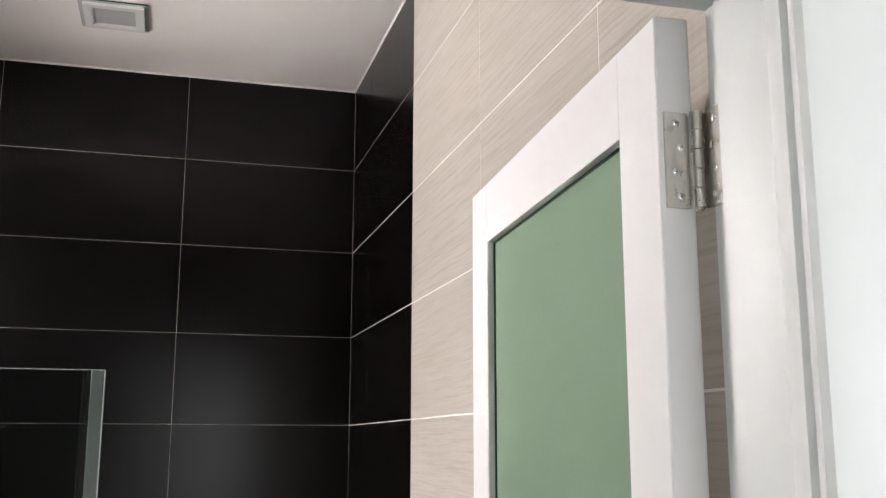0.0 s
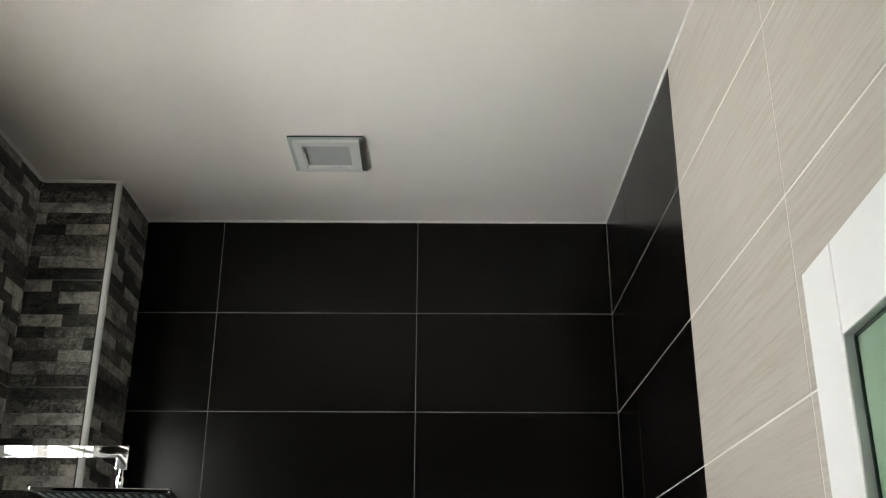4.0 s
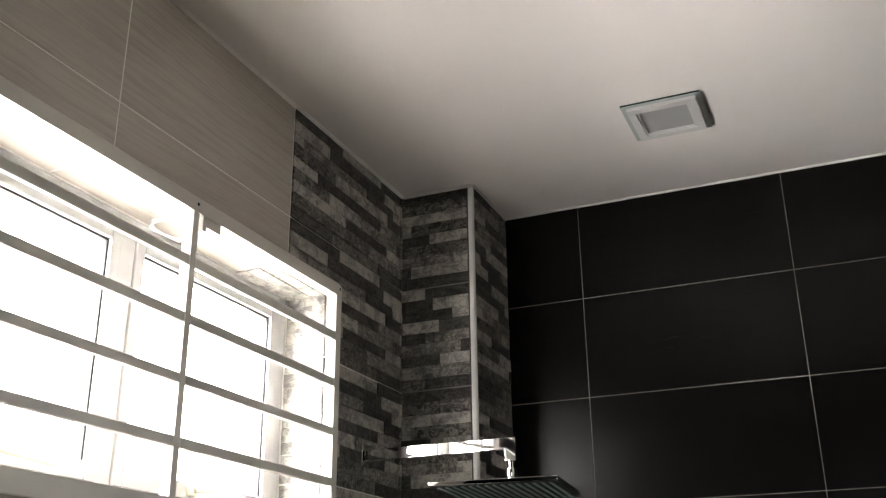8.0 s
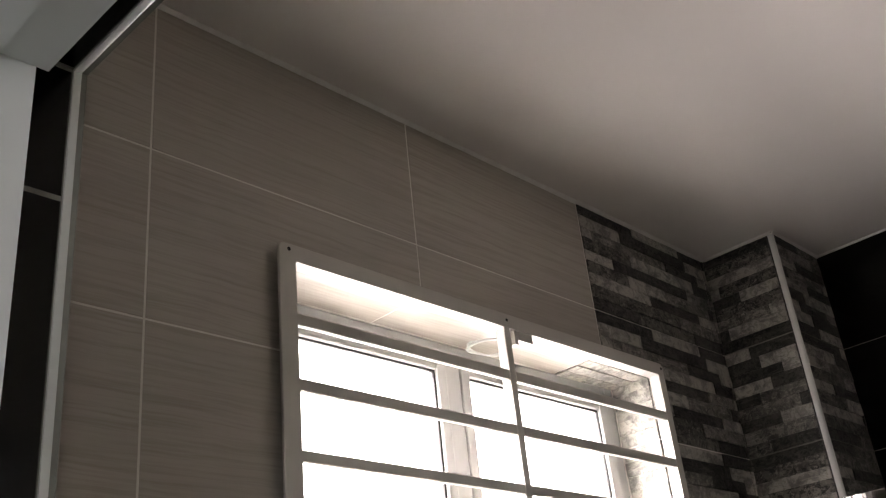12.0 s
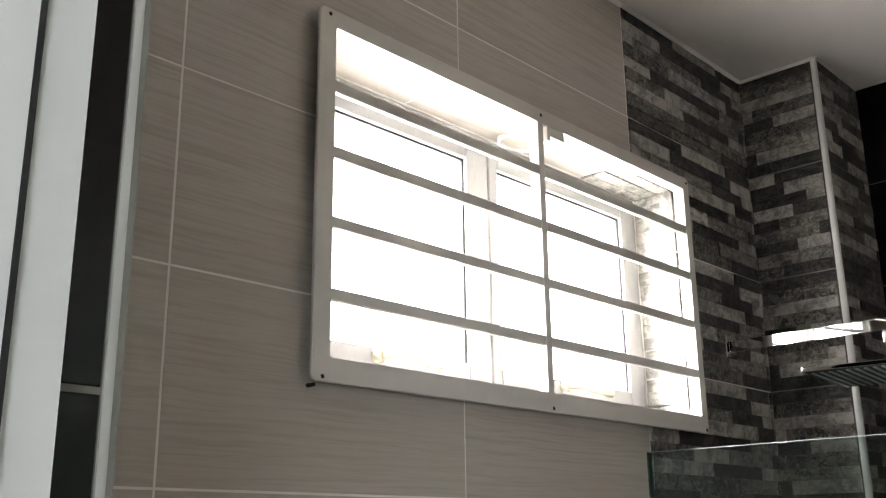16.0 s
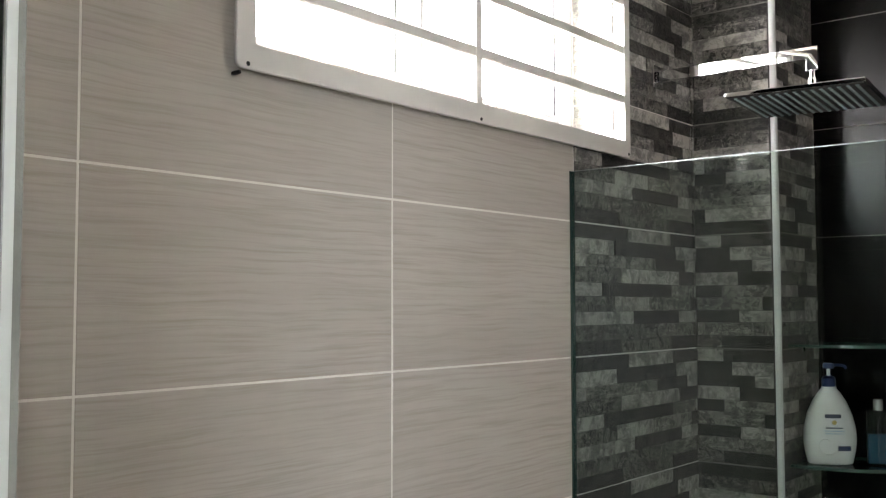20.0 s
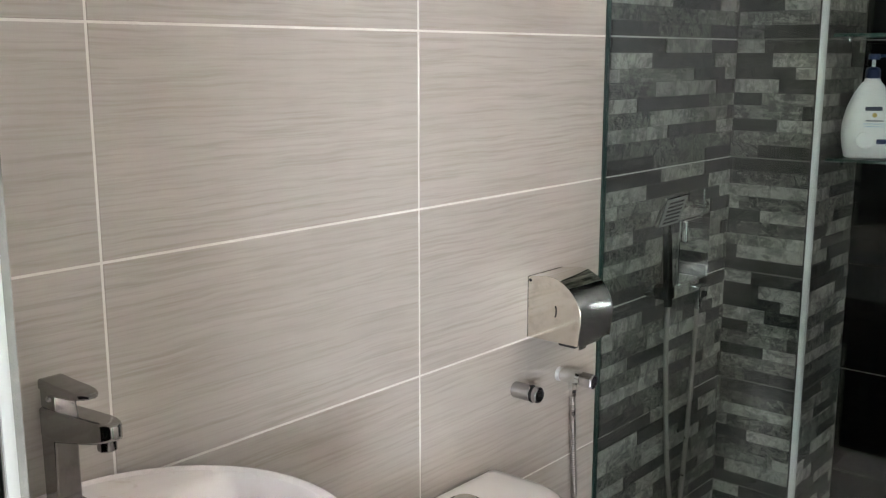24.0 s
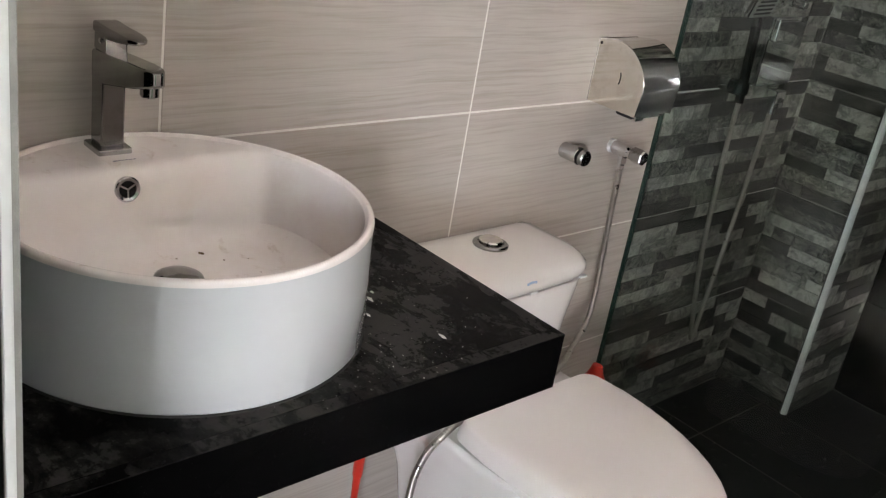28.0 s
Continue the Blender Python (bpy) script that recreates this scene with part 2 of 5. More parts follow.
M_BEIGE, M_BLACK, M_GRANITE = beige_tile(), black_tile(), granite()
M_STONES = {"d": ledge_stone("dark_split_stone", (0.041, 0.058, 0.080), 0.7, 0.40), "b": ledge_stone("blotched_split_stone", (0.112, 0.145, 0.18), 0.9, 0.8),
            "m": ledge_stone("grey_split_stone", (0.195, 0.24, 0.285), 0.6, 0.5), "p": ledge_stone("pale_sawn_stone", (0.40, 0.46, 0.52), 0.4, 0.25)}
M_GROUT = plain("grout", (0.84, 0.82, 0.77), (0.76, 0.73, 0.68), 9.0, 0.85, bump_s=0.3, bump_scale=400.0)
M_GROUT_D = plain("stained_grout", (0.27, 0.265, 0.24), (0.18, 0.175, 0.155), 9.0, 0.85, bump_s=0.3, bump_scale=400.0)
M_GRIT = plain("grey_grit", (0.26, 0.255, 0.24), (0.16, 0.155, 0.145), 200.0, 0.8)
M_MORTAR = plain("dark_mortar", (0.03, 0.03, 0.029), (0.06, 0.058, 0.054), 30.0, 0.8, bump_s=0.4, bump_scale=300.0)
M_PAINT = plain("white_wall_paint", (0.52, 0.54, 0.51), (0.49, 0.51, 0.48), 3.0, 0.75, bump_s=0.12, bump_scale=220.0)
M_CEIL = plain("ceiling_paint", (0.80, 0.757, 0.722), (0.77, 0.727, 0.69), 1.6, 0.8, bump_s=0.08, bump_scale=160.0)
M_CAULK = plain("white_caulk", (0.84, 0.83, 0.80), (0.76, 0.74, 0.70), 20.0, 0.6, bump_s=0.2, bump_scale=120.0)
M_PVC = plain("white_plastic_trim", (0.70, 0.71, 0.70), (0.65, 0.66, 0.64), 8.0, 0.35, bump_s=0.03)
M_LACQ = plain("white_door_lacquer", (0.87, 0.86, 0.86), (0.84, 0.83, 0.83), 4.0, 0.4, bump_s=0.06, bump_scale=90.0)
M_FRAME = plain("white_frame_paint", (0.79, 0.81, 0.80), (0.76, 0.78, 0.77), 5.0, 0.45, bump_s=0.1, bump_scale=70.0)
M_FROST = plain("green_frosted_glass", (0.275, 0.385, 0.28), (0.26, 0.37, 0.265), 1.2, 0.22, rough_var=0.05, coat=0.3)
M_GLASSEDGE = plain("green_glass_edge", (0.03, 0.062, 0.05), (0.02, 0.045, 0.037), 10.0, 0.2)
# light caught in the glass edges, painted as a paler colour
M_EDGE = plain("glass_edge_glint", (0.26, 0.29, 0.28), (0.22, 0.25, 0.245), 12.0, 0.25)
M_STEEL = chrome("brushed_steel", (0.62, 0.60, 0.56), 0.26, 0.2)
M_HOSE = chrome("wound_steel_hose", (0.40, 0.38, 0.345), 0.28, 0.1)
# chrome darkened in its colour for the dark surroundings it mirrors
M_DARKCHROME = chrome("dark_mirroring_chrome", (0.085, 0.085, 0.085), 0.05, 0.1)
M_SATIN = plain("satin_grey_face", (0.30, 0.30, 0.285), (0.25, 0.25, 0.24), 20.0, 0.35)
M_MIRROR = chrome("mirror_polished_steel", (0.76, 0.73, 0.69), 0.025, 0.04)
M_TAP = chrome("tarnished_chrome", (0.32, 0.315, 0.31), 0.05, 0.45)
M_HOLDER = chrome("stained_mirror_steel", (0.74, 0.70, 0.63), 0.07, 0.5)
M_CHROME = chrome("chrome", (0.82, 0.82, 0.82), 0.025, 0.05)
M_DULL = chrome("limescaled_chrome", (0.46, 0.455, 0.45), 0.09, 0.5)
# same white glaze as the bowl, outer side's shade mixed into the colour
M_BASIN = plain("shaded_basin_glaze", (0.58, 0.60, 0.605), (0.56, 0.58, 0.585), 2.5, 0.09, rough_var=0.01, coat=0.4)
M_CERAMIC = plain("white_glazed_ceramic", (0.82, 0.795, 0.765), (0.80, 0.775, 0.745), 2.5, 0.1, rough_var=0.01, coat=0.4)
M_BOWL = bowl_glaze()
M_SEAT = plain("white_seat_plastic", (0.80, 0.765, 0.735), (0.79, 0.755, 0.725), 3.0, 0.28, rough_var=0.01)
M_GUARD = plain("cream_powder_coat", (0.66, 0.63, 0.585), (0.62, 0.59, 0.55), 6.0, 0.5, bump_s=0.08, bump_scale=300.0)
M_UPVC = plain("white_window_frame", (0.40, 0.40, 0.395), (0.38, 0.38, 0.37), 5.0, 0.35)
M_GASKET = plain("black_rubber", (0.012, 0.012, 0.012), (0.02, 0.02, 0.02), 30.0, 0.7)
M_DARK = plain("dark_hole", (0.008, 0.008, 0.008), (0.012, 0.011, 0.01), 20.0, 0.8)
M_FLOOR = plain("dark_floor_tile", (0.008, 0.008, 0.008), (0.018, 0.0175, 0.0165), 8.0, 0.30, bump_s=0.05, bump_scale=150.0)
M_CREAM = plain("yellowed_plastic", (0.60, 0.56, 0.45), (0.55, 0.50, 0.39), 12.0, 0.4)
M_RED = plain("red_plastic", (0.62, 0.035, 0.018), (0.5, 0.025, 0.012), 14.0, 0.35)
M_NAVY = plain("navy_plastic", (0.012, 0.028, 0.10), (0.01, 0.022, 0.08), 14.0, 0.3)
M_BOTTLE = plain("white_bottle_plastic", (0.78, 0.775, 0.75), (0.74, 0.735, 0.71), 10.0, 0.35)
M_INK = plain("dark_print", (0.05, 0.06, 0.09), (0.07, 0.08, 0.11), 30.0, 0.5)
M_GOLD = plain("gold_print", (0.55, 0.42, 0.14), (0.5, 0.38, 0.12), 30.0, 0.4)
M_BLUEINK = plain("pale_blue_print", (0.25, 0.42, 0.62), (0.3, 0.46, 0.62), 30.0, 0.5)
M_LAMPGLASS = plain("backed_glass", (0.47, 0.51, 0.485), (0.44, 0.48, 0.455), 4.0, 0.12)
M_LAMPRING = plain("grey_white_lamp_ring", (0.60, 0.60, 0.58), (0.57, 0.57, 0.55), 6.0, 0.4)
M_NOZZLE = plain("grey_rubber_nozzle", (0.34, 0.42, 0.42), (0.28, 0.36, 0.36), 30.0, 0.5)
M_DIFF = plain("grey_diffuser", (0.38, 0.385, 0.385), (0.35, 0.355, 0.355), 4.0, 0.6)
M_HALLFLOOR = plain("pale_floor_tile", (0.36, 0.35, 0.33), (0.32, 0.31, 0.29), 3.0, 0.35)
M_GLASS = sheet_glass("clear_glass", (0.985, 1.0, 0.99))
M_SCREEN = sheet_glass("shower_glass", (0.875, 0.935, 0.914))
M_SEAL = plain("milky_seal_strip", (0.026, 0.036, 0.032), (0.020, 0.028, 0.025), 20.0, 0.3)
M_LIQUID = plain("blue_liquid", (0.006, 0.085, 0.16), (0.005, 0.07, 0.135), 12.0, 0.12, trans=0.35)


# flat faces of polished metal keep their flat reflections up to the rounded edges
POLISHED = {x.name for x in (M_CHROME, M_TAP, M_DULL, M_STEEL, M_MIRROR, M_HOLDER, M_DARKCHROME)}


# ---- shape helpers ----
def part(name, bm, material, parent=None, label="", smooth=35, m=None):
    """Links a bmesh as one mesh object, under a thing or a part."""
    me = bpy.data.meshes.new(name)
    bm.to_mesh(me)
    bm.free()
    for x in material if isinstance(material, (list, tuple)) else [material]:
        me.materials.append(x)
    if smooth:
        me.shade_smooth()
        me.set_sharp_from_angle(angle=radians(smooth))
    ob = new(name, me)
    if smooth and me.materials[0].name in POLISHED:
        ob.modifiers.new("weighted", "WEIGHTED_NORMAL").keep_sharp = True
    ob.parent = parent
    if m is not None:
        ob.matrix_basis = m
    if label:
        tagged(ob, label)
    return ob


def thing(name, m=None, **tags):
    ob = new(name)
    ob.empty_display_size = 0.05
    if m is not None:
        ob.matrix_basis = m
    return tagged(ob, **tags)


def box(x0, x1, y0, y1, z0, z1, r=0.0, seg=2, bm=None):
    """A box; with r its edges are rounded."""
    own = bmesh.new()
    vs = [own.verts.new((x, y, z)) for x in (x0, x1) for y in (y0, y1) for z in (z0, z1)]
    for f in ((0, 1, 3, 2), (4, 6, 7, 5), (0, 4, 5, 1), (2, 3, 7, 6), (0, 2, 6, 4), (1, 5, 7, 3)):
        own.faces.new([vs[i] for i in f])
    if r:
        bmesh.ops.bevel(own, geom=list(own.edges), offset=r, segments=seg, profile=0.5, affect="EDGES")
    if bm is None:
        return own
    me = bpy.data.meshes.new("tmp")
    own.to_mesh(me)
    own.free()
    bm.from_mesh(me)
    bpy.data.meshes.remove(me)
    return bm


def loft(loops, cap0=True, cap1=True, bm=None):
    """Joins closed loops of equal length into a skin."""
    bm = bm or bmesh.new()
    rings = [[bm.verts.new(p) for p in loop] for loop in loops]
    n = len(rings[0])
    for a, b in zip(rings, rings[1:]):
        for i in range(n):
            j = (i + 1) % n
            bm.faces.new((a[i], a[j], b[j], b[i]))
    if cap0:
        bm.faces.new(rings[0][::-1])
    if cap1:
        bm.faces.new(rings[-1])
    bmesh.ops.recalc_face_normals(bm, faces=bm.faces)
    return bm


def lathe(profile, n=32, bm=None, cap0=True, cap1=True):
    return loft([[(r * math.cos(2 * math.pi * i / n), r * math.sin(2 * math.pi * i / n), z) for i in range(n)] for r, z in profile], cap0, cap1, bm)


def prism(outline, axis, a, b, bm=None):
    """An outline in two coordinates drawn out along the third axis from a to b."""
    def at(u, v, w):
        return {"x": (w, u, v), "y": (u, w, v), "z": (u, v, w)}[axis]
    return loft([[at(u, v, a) for u, v in outline], [at(u, v, b) for u, v in outline]], bm=bm)


def rounded(w, h, r, n=5, cx=0.0, cy=0.0):
    """A rectangle's outline with round corners."""
    pts = []
    for sx, sy, a0 in ((1, 1, 0), (-1, 1, 90), (-1, -1, 180), (1, -1, 270)):
        for i in range(n + 1):
            a = radians(a0 + 90 * i / n)
            pts.append((cx + sx * (w / 2 - r) + r * math.cos(a), cy + sy * (h / 2 - r) + r * math.sin(a)))
    return pts


def spline(pts, n):
    """A smooth line through the points."""
    p = [Vector(q) for q in (pts[0], *pts, pts[-1])]
    out = []
    for i in range(1, len(p) - 2):
        for k in range(n):
            t = k / n
            out.append(0.5 * (2 * p[i] + (p[i + 1] - p[i - 1]) * t + (2 * p[i - 1] - 5 * p[i] + 4 * p[i + 1] - p[i + 2]) * t * t
                              + (3 * p[i] - p[i - 1] - 3 * p[i + 1] + p[i + 2]) * t ** 3))
    return [*out, p[-2]]


def tube(line, r, n=10, pitch=0.0):
    """A tube along a line; pitch: the distance between the ribs of a wound metal hose."""
    if pitch:
        fine, run = [line[0]], 0.0
        for p, q in zip(line, line[1:]):
            d = (q - p).length
            run += d
            while run >= pitch / 4:
                run -= pitch / 4
                fine.append(q.lerp(p, run / d))
        line = fine
    loops, side = [], None
    for i, c in enumerate(line):
        d = (line[min(i + 1, len(line) - 1)] - line[max(i - 1, 0)]).normalized()
        side = (side - d * side.dot(d) if side else d.orthogonal()).normalized()
        up = d.cross(side)
        q = r * (1, 0.96, 0.84, 0.96)[i % 4] if pitch else r
        loops.append([tuple(c + q * (math.cos(2 * math.pi * k / n) * side + math.sin(2 * math.pi * k / n) * up)) for k in range(n)])
    return loft(loops)


def moved(bm, m):
    bmesh.ops.transform(bm, matrix=m, verts=bm.verts)
    return bm


def along_x(bm):
    return moved(bm, pose(0, 0, 0, 0, 90, 0))


# ---- structure ----
X1, Y0, Y1, H = 1.655, 0.80, 3.36, 3.0        # room: x 0 to X1, y Y0 to Y1, height H
WIN_Y0, WIN_Y1, WIN_Z0, WIN_Z1 = 1.527, 2.642, 2.0, 2.56
G = 0.0007                                    # the joints lie this much behind the tiles' faces


def boxes(*rows):
    bm = bmesh.new()
    for r in rows:
        box(*r, bm=bm)
    return bm


wall_west = tagged(part("wall_west", boxes((-0.2, -G, 0.6, WIN_Y0, 0, H), (-0.2, -G, WIN_Y1, Y1, 0, H), (-0.2, -G, WIN_Y0, WIN_Y1, 0, WIN_Z0),
                                           (-0.2, -G, WIN_Y0, WIN_Y1, WIN_Z1 + G, H)), M_GROUT, smooth=0),
                   "wall of beige streaked and dark ledge-stone tiles around the window", "wall", kind="structure")
wall_north = tagged(part("wall_north", boxes((-0.2, X1 + 0.2, Y1 + G, Y1 + 0.2, 0, H)), M_GROUT_D, smooth=0),
                    "shower end wall of black wood-grain tiles with pale joints", "wall", kind="structure")
wall_east = tagged(part("wall_east", boxes((X1 + G, X1 + 0.2, 0.6, Y1, 0, H)), M_GROUT, smooth=0),
                   "wall of beige streaked tiles, black tiles in the shower", "wall", kind="structure")
wall_south = tagged(part("wall_south", boxes((-G, 0.735 - G, 0.61, Y0 - G, 0, 2.195 + G), (0.735 - G, X1, 0.61, Y0 - G, 2.195 + G, H),
                                             (-G, 0.735 - G, 0.61, Y0 - G, 2.195 + G, H)), M_GROUT_D, smooth=0),
                    "wall round the doorway with a black tiled reveal", "wall", kind="structure")
floor = tagged(part("floor", boxes((-0.2, X1 + 0.2, 0.6, Y1 + 0.2, -0.15, -G)), M_GROUT_D, smooth=0), "dark grey tiled bathroom floor", "floor", kind="structure")
ceiling = tagged(part("ceiling", boxes((-0.2, X1 + 0.2, 0.6, Y1 + 0.2, H, H + 0.12)), M_CEIL, smooth=0), "flat white painted ceiling", "ceiling", kind="structure")
pier = tagged(part("pipe_column", boxes((-G, 0.225 - G, 3.075 + G, Y1 + G, 0, H)), M_GROUT_D, smooth=0),
              "boxed pipe column clad in dark ledge-stone tiles", "column", kind="structure")

# the room outside the door, closed, with assumed windows in side and back
HX, HY = 5.5, -6.0
hall = {}
hall["wall_hall_front"] = boxes((0.0, 0.70, 0.61, 0.79, 0, H), (X1, HX, 0.61, 0.79, 0, H))
hall["wall_hall_west"] = boxes((-0.2, 0.0, HY - 0.2, 0.59, 0, H))
hall["wall_hall_east"] = boxes((HX, HX + 0.2, HY - 0.2, -5.44, 0, H), (HX, HX + 0.2, -2.76, 0.79, 0, H), (HX, HX + 0.2, -5.44, -2.76, 0, 0.7), (HX, HX + 0.2, -5.44, -2.76, 2.5, H))
hall["wall_hall_back"] = boxes((0.0, 1.36, HY - 0.2, HY, 0, H), (3.24, HX, HY - 0.2, HY, 0, H), (1.36, 3.24, HY - 0.2, HY, 0, 0.72), (1.36, 3.24, HY - 0.2, HY, 2.48, H))
for n, bm in hall.items():
    tagged(part(n, bm, M_PAINT, smooth=0), "white painted wall of the room outside", "wall", kind="structure")
tagged(part("hall_ceiling", boxes((-0.2, HX + 0.2, HY - 0.2, 0.6, H, H + 0.12)), M_CEIL, smooth=0), "white ceiling of the room outside", "ceiling", kind="structure")
tagged(part("hall_floor", boxes((-0.2, HX + 0.2, HY - 0.2, 0.6, -0.15, 0.0)), M_HALLFLOOR, smooth=0), "pale tiled floor of the room outside", "floor", kind="structure")


def bead(name, a, b, r, seed):
    """A slightly uneven line of caulk."""
    n = max(int((Vector(b) - Vector(a)).length / 0.03), 2)
    loops = []
    d = (Vector(b) - Vector(a)).normalized()
    s = d.orthogonal().normalized()
    u = d.cross(s)
    for i in range(n + 1):
        c = Vector(a).lerp(Vector(b), i / n)
        q = r * (1.0 + 0.22 * noise.noise(Vector((i * 0.23, seed, 0.0))))
        loops.append([tuple(c + q * (math.cos(k * math.pi / 3) * s + math.sin(k * math.pi / 3) * u)) for k in range(6)])
    return tagged(part(name, loft(loops), M_CAULK), "uneven white caulk bead along the ceiling", "trim", kind="structure")


bead("trim_caulk_west", (0, Y0, H), (0, 2.46, H), 0.0085, 1)
bead("trim_caulk_west_stone", (0.003, 2.46, H), (0.003, 3.072, H), 0.0085, 6)
bead("trim_caulk_column_front", (0, 3.072, H), (0.228, 3.072, H), 0.0070, 2)
bead("trim_caulk_column_side", (0.228, 3.072, H), (0.228, Y1, H), 0.0070, 3)
bead("trim_caulk_north", (0.228, Y1, H), (X1, Y1, H), 0.0055, 4)
bead("trim_caulk_east", (X1, Y0, H), (X1, Y1, H), 0.0050, 5)


def quarter(cx, cy, sx, sy, r, n=6):
    return [(cx, cy)] + [(cx + sx * r * math.cos(radians(90 * i / n)), cy + sy * r * math.sin(radians(90 * i / n))) for i in range(n + 1)]


# white corner trims: on the pipe column and round the doorway's reveal
tagged(part("trim_column", prism(quarter(0.215, 3.085, 1, -1, 0.0135), "z", 0, H), M_PVC), "white plastic corner trim on the stone column", "trim", kind="structure")
tagged(part("trim_doorway_side", prism(quarter(0.7245, 0.7895, 1, 1, 0.0115), "z", 0, 2.205), M_PVC), "white corner trim along the doorway", "trim", kind="structure")
tagged(part("trim_doorway_head", prism([(v, w) for v, w in quarter(0.7895, 2.2055, 1, -1, 0.0115)], "x", 0.7245, X1), M_PVC), "white corner trim over the doorway", "trim", kind="structure")


# ---- door frame and door ----
def jamb_profile(s, o, rebate):
    """Outline of the door frame in plan; s mirrors it about o; rebate: where the door's stop begins."""
    pts = [(1.70, 0.757), (1.54, 0.757), (1.54, rebate), (1.5365, rebate), (1.5365, 0.668), (1.5385, 0.664), (1.5385, 0.656), (1.533, 0.650), (1.529, 0.640), (1.5285, 0.630),
           (1.528, 0.622), (1.533, 0.618), (1.533, 0.612), (1.530, 0.606), (1.534, 0.599), (1.545, 0.596), (1.62, 0.596), (1.635, 0.600), (1.64, 0.609), (1.70, 0.609)]
    return [(o + s * (x - 1.54), y) for x, y in pts]


door_frame = thing("door_frame", label="white painted door frame with moulded edge and rubber seal", category="door frame")
right = [(x, y) for x, y in jamb_profile(1, 1.54, 0.737) if x < X1 - 0.005]
right = [(X1 - 0.002, 0.757), *right[0:], (X1 - 0.002, 0.609)]
part("jamb", prism(right, "z", 0, 2.30), M_FRAME, door_frame)
left = [(min(max(x, 0.60), 2), y) for x, y in jamb_profile(-1, 0.774, 0.7225)]
left = [(x if (x, y) != (0.614, 0.757) else 0.735 - G, y) for x, y in left]
left[0] = (0.736, 0.757)
left.insert(0, (0.736, 0.612))
left = [p for p in left if not (p[0] < 0.70 and p[1] > 0.61)]
part("jamb", prism([(x, 0.750 if abs(y - 0.757) < 1e-6 else y) for x, y in left], "z", 0, 2.30), M_FRAME, door_frame)
head = [(y, 2.155 + (x - 1.54)) for x, y in jamb_profile(1, 1.54, 0.727)]
head = [(y, min(z, 2.30)) for y, z in head]
head[0], head[-1] = (0.757, 2.1955), (0.612, 2.1955)
head = [p for p in head if not (p[1] > 2.197 and p[0] > 0.6005)]
part("head_jamb", prism(head, "x", 0.7745, 1.5395), M_FRAME, door_frame)
part("rubber_seal", box(0.7743, 0.7782, 0.7228, 0.7254, 0.02, 2.151), M_GASKET, door_frame, "black rubber door seal")
scr = lathe([(0.0, 0.0006), (0.0022, 0.0008), (0.0042, 0.0006), (0.0046, 0.0)], 20, cap0=False)
screw = part("screw", along_x(scr), M_STEEL, door_frame, "cross-head screw", m=pose(0.7741, 0.7323, 1.9915))
part("screw_slot", boxes((0.0008, 0.0012, -0.0024, 0.0024, -0.0005, 0.0005), (0.00081, 0.00121, -0.0005, 0.0005, -0.0024, 0.0024)), M_DARK, screw)

LEAF = pose(1.493, 0.775, 0, 0, 0, -3.3)      # hinge-side face corner; local y runs along the leaf
DW, DT, DZ0, DZ1, ST = 0.751, 0.036, 0.012, 2.152, 0.097
door = thing("door_1", LEAF, label="white door with a green frosted glass panel, standing open", category="door", kind="structure")
part("hinge_stile", box(0, DT, 0, ST, DZ0, DZ1, 0.0015, 1), M_LACQ, door)
part("lock_stile", box(0, DT, DW - ST, DW, DZ0, DZ1, 0.0015, 1), M_LACQ, door)
part("top_rail", box(0.0004, DT - 0.0004, ST, DW - ST, DZ1 - ST, DZ1 - 0.0004, 0.0008, 1), M_LACQ, door)
part("bottom_rail", box(0.0004, DT - 0.0004, ST, DW - ST, DZ0, 0.22, 0.0008, 1), M_LACQ, door)
part("glass_panel", box(0.013, 0.023, ST - 0.004, DW - ST + 0.004, 0.215, DZ1 - ST + 0.004), M_FROST, door, "pale green frosted glass panel").visible_shadow = False
for nm, rect in (("glazing_bead", (ST, ST + 0.003, 0.22, DZ1 - ST)), ("glazing_bead", (DW - ST - 0.003, DW - ST, 0.22, DZ1 - ST)), ("glazing_bead", (ST + 0.003, DW - ST - 0.003, DZ1 - ST - 0.003, DZ1 - ST))):
    part(nm, box(0.0105, 0.013, rect[0], rect[1], rect[2], rect[3]), M_GLASSEDGE, door, "dark green glass edge")

hinge = thing("door_hinge", label="brushed steel butt hinge joining the door to its frame", category="hinge")
part("leaf_plate", box(1.4985, 1.5245, 0.7725, 0.7752, 1.9585, 2.054, 0.0006, 1), M_STEEL, hinge)
part("frame_plate", box(1.5372, 1.5398, 0.7372, 0.7675, 1.9585, 2.054, 0.0006, 1), M_STEEL, hinge)
for i in range(5):
    part("knuckle", moved(lathe([(0.0054, 0.0), (0.006, 0.0006), (0.006, 0.0182), (0.0054, 0.0187)], 18), pose(1.5295, 0.7665, 1.9585 + i * 0.0191)), M_STEEL, hinge)
part("pin_tip", moved(lathe([(0.002, -0.004), (0.0045, -0.002), (0.005, 0.0)], 16), pose(1.5295, 0.7665, 1.9585)), M_STEEL, hinge)
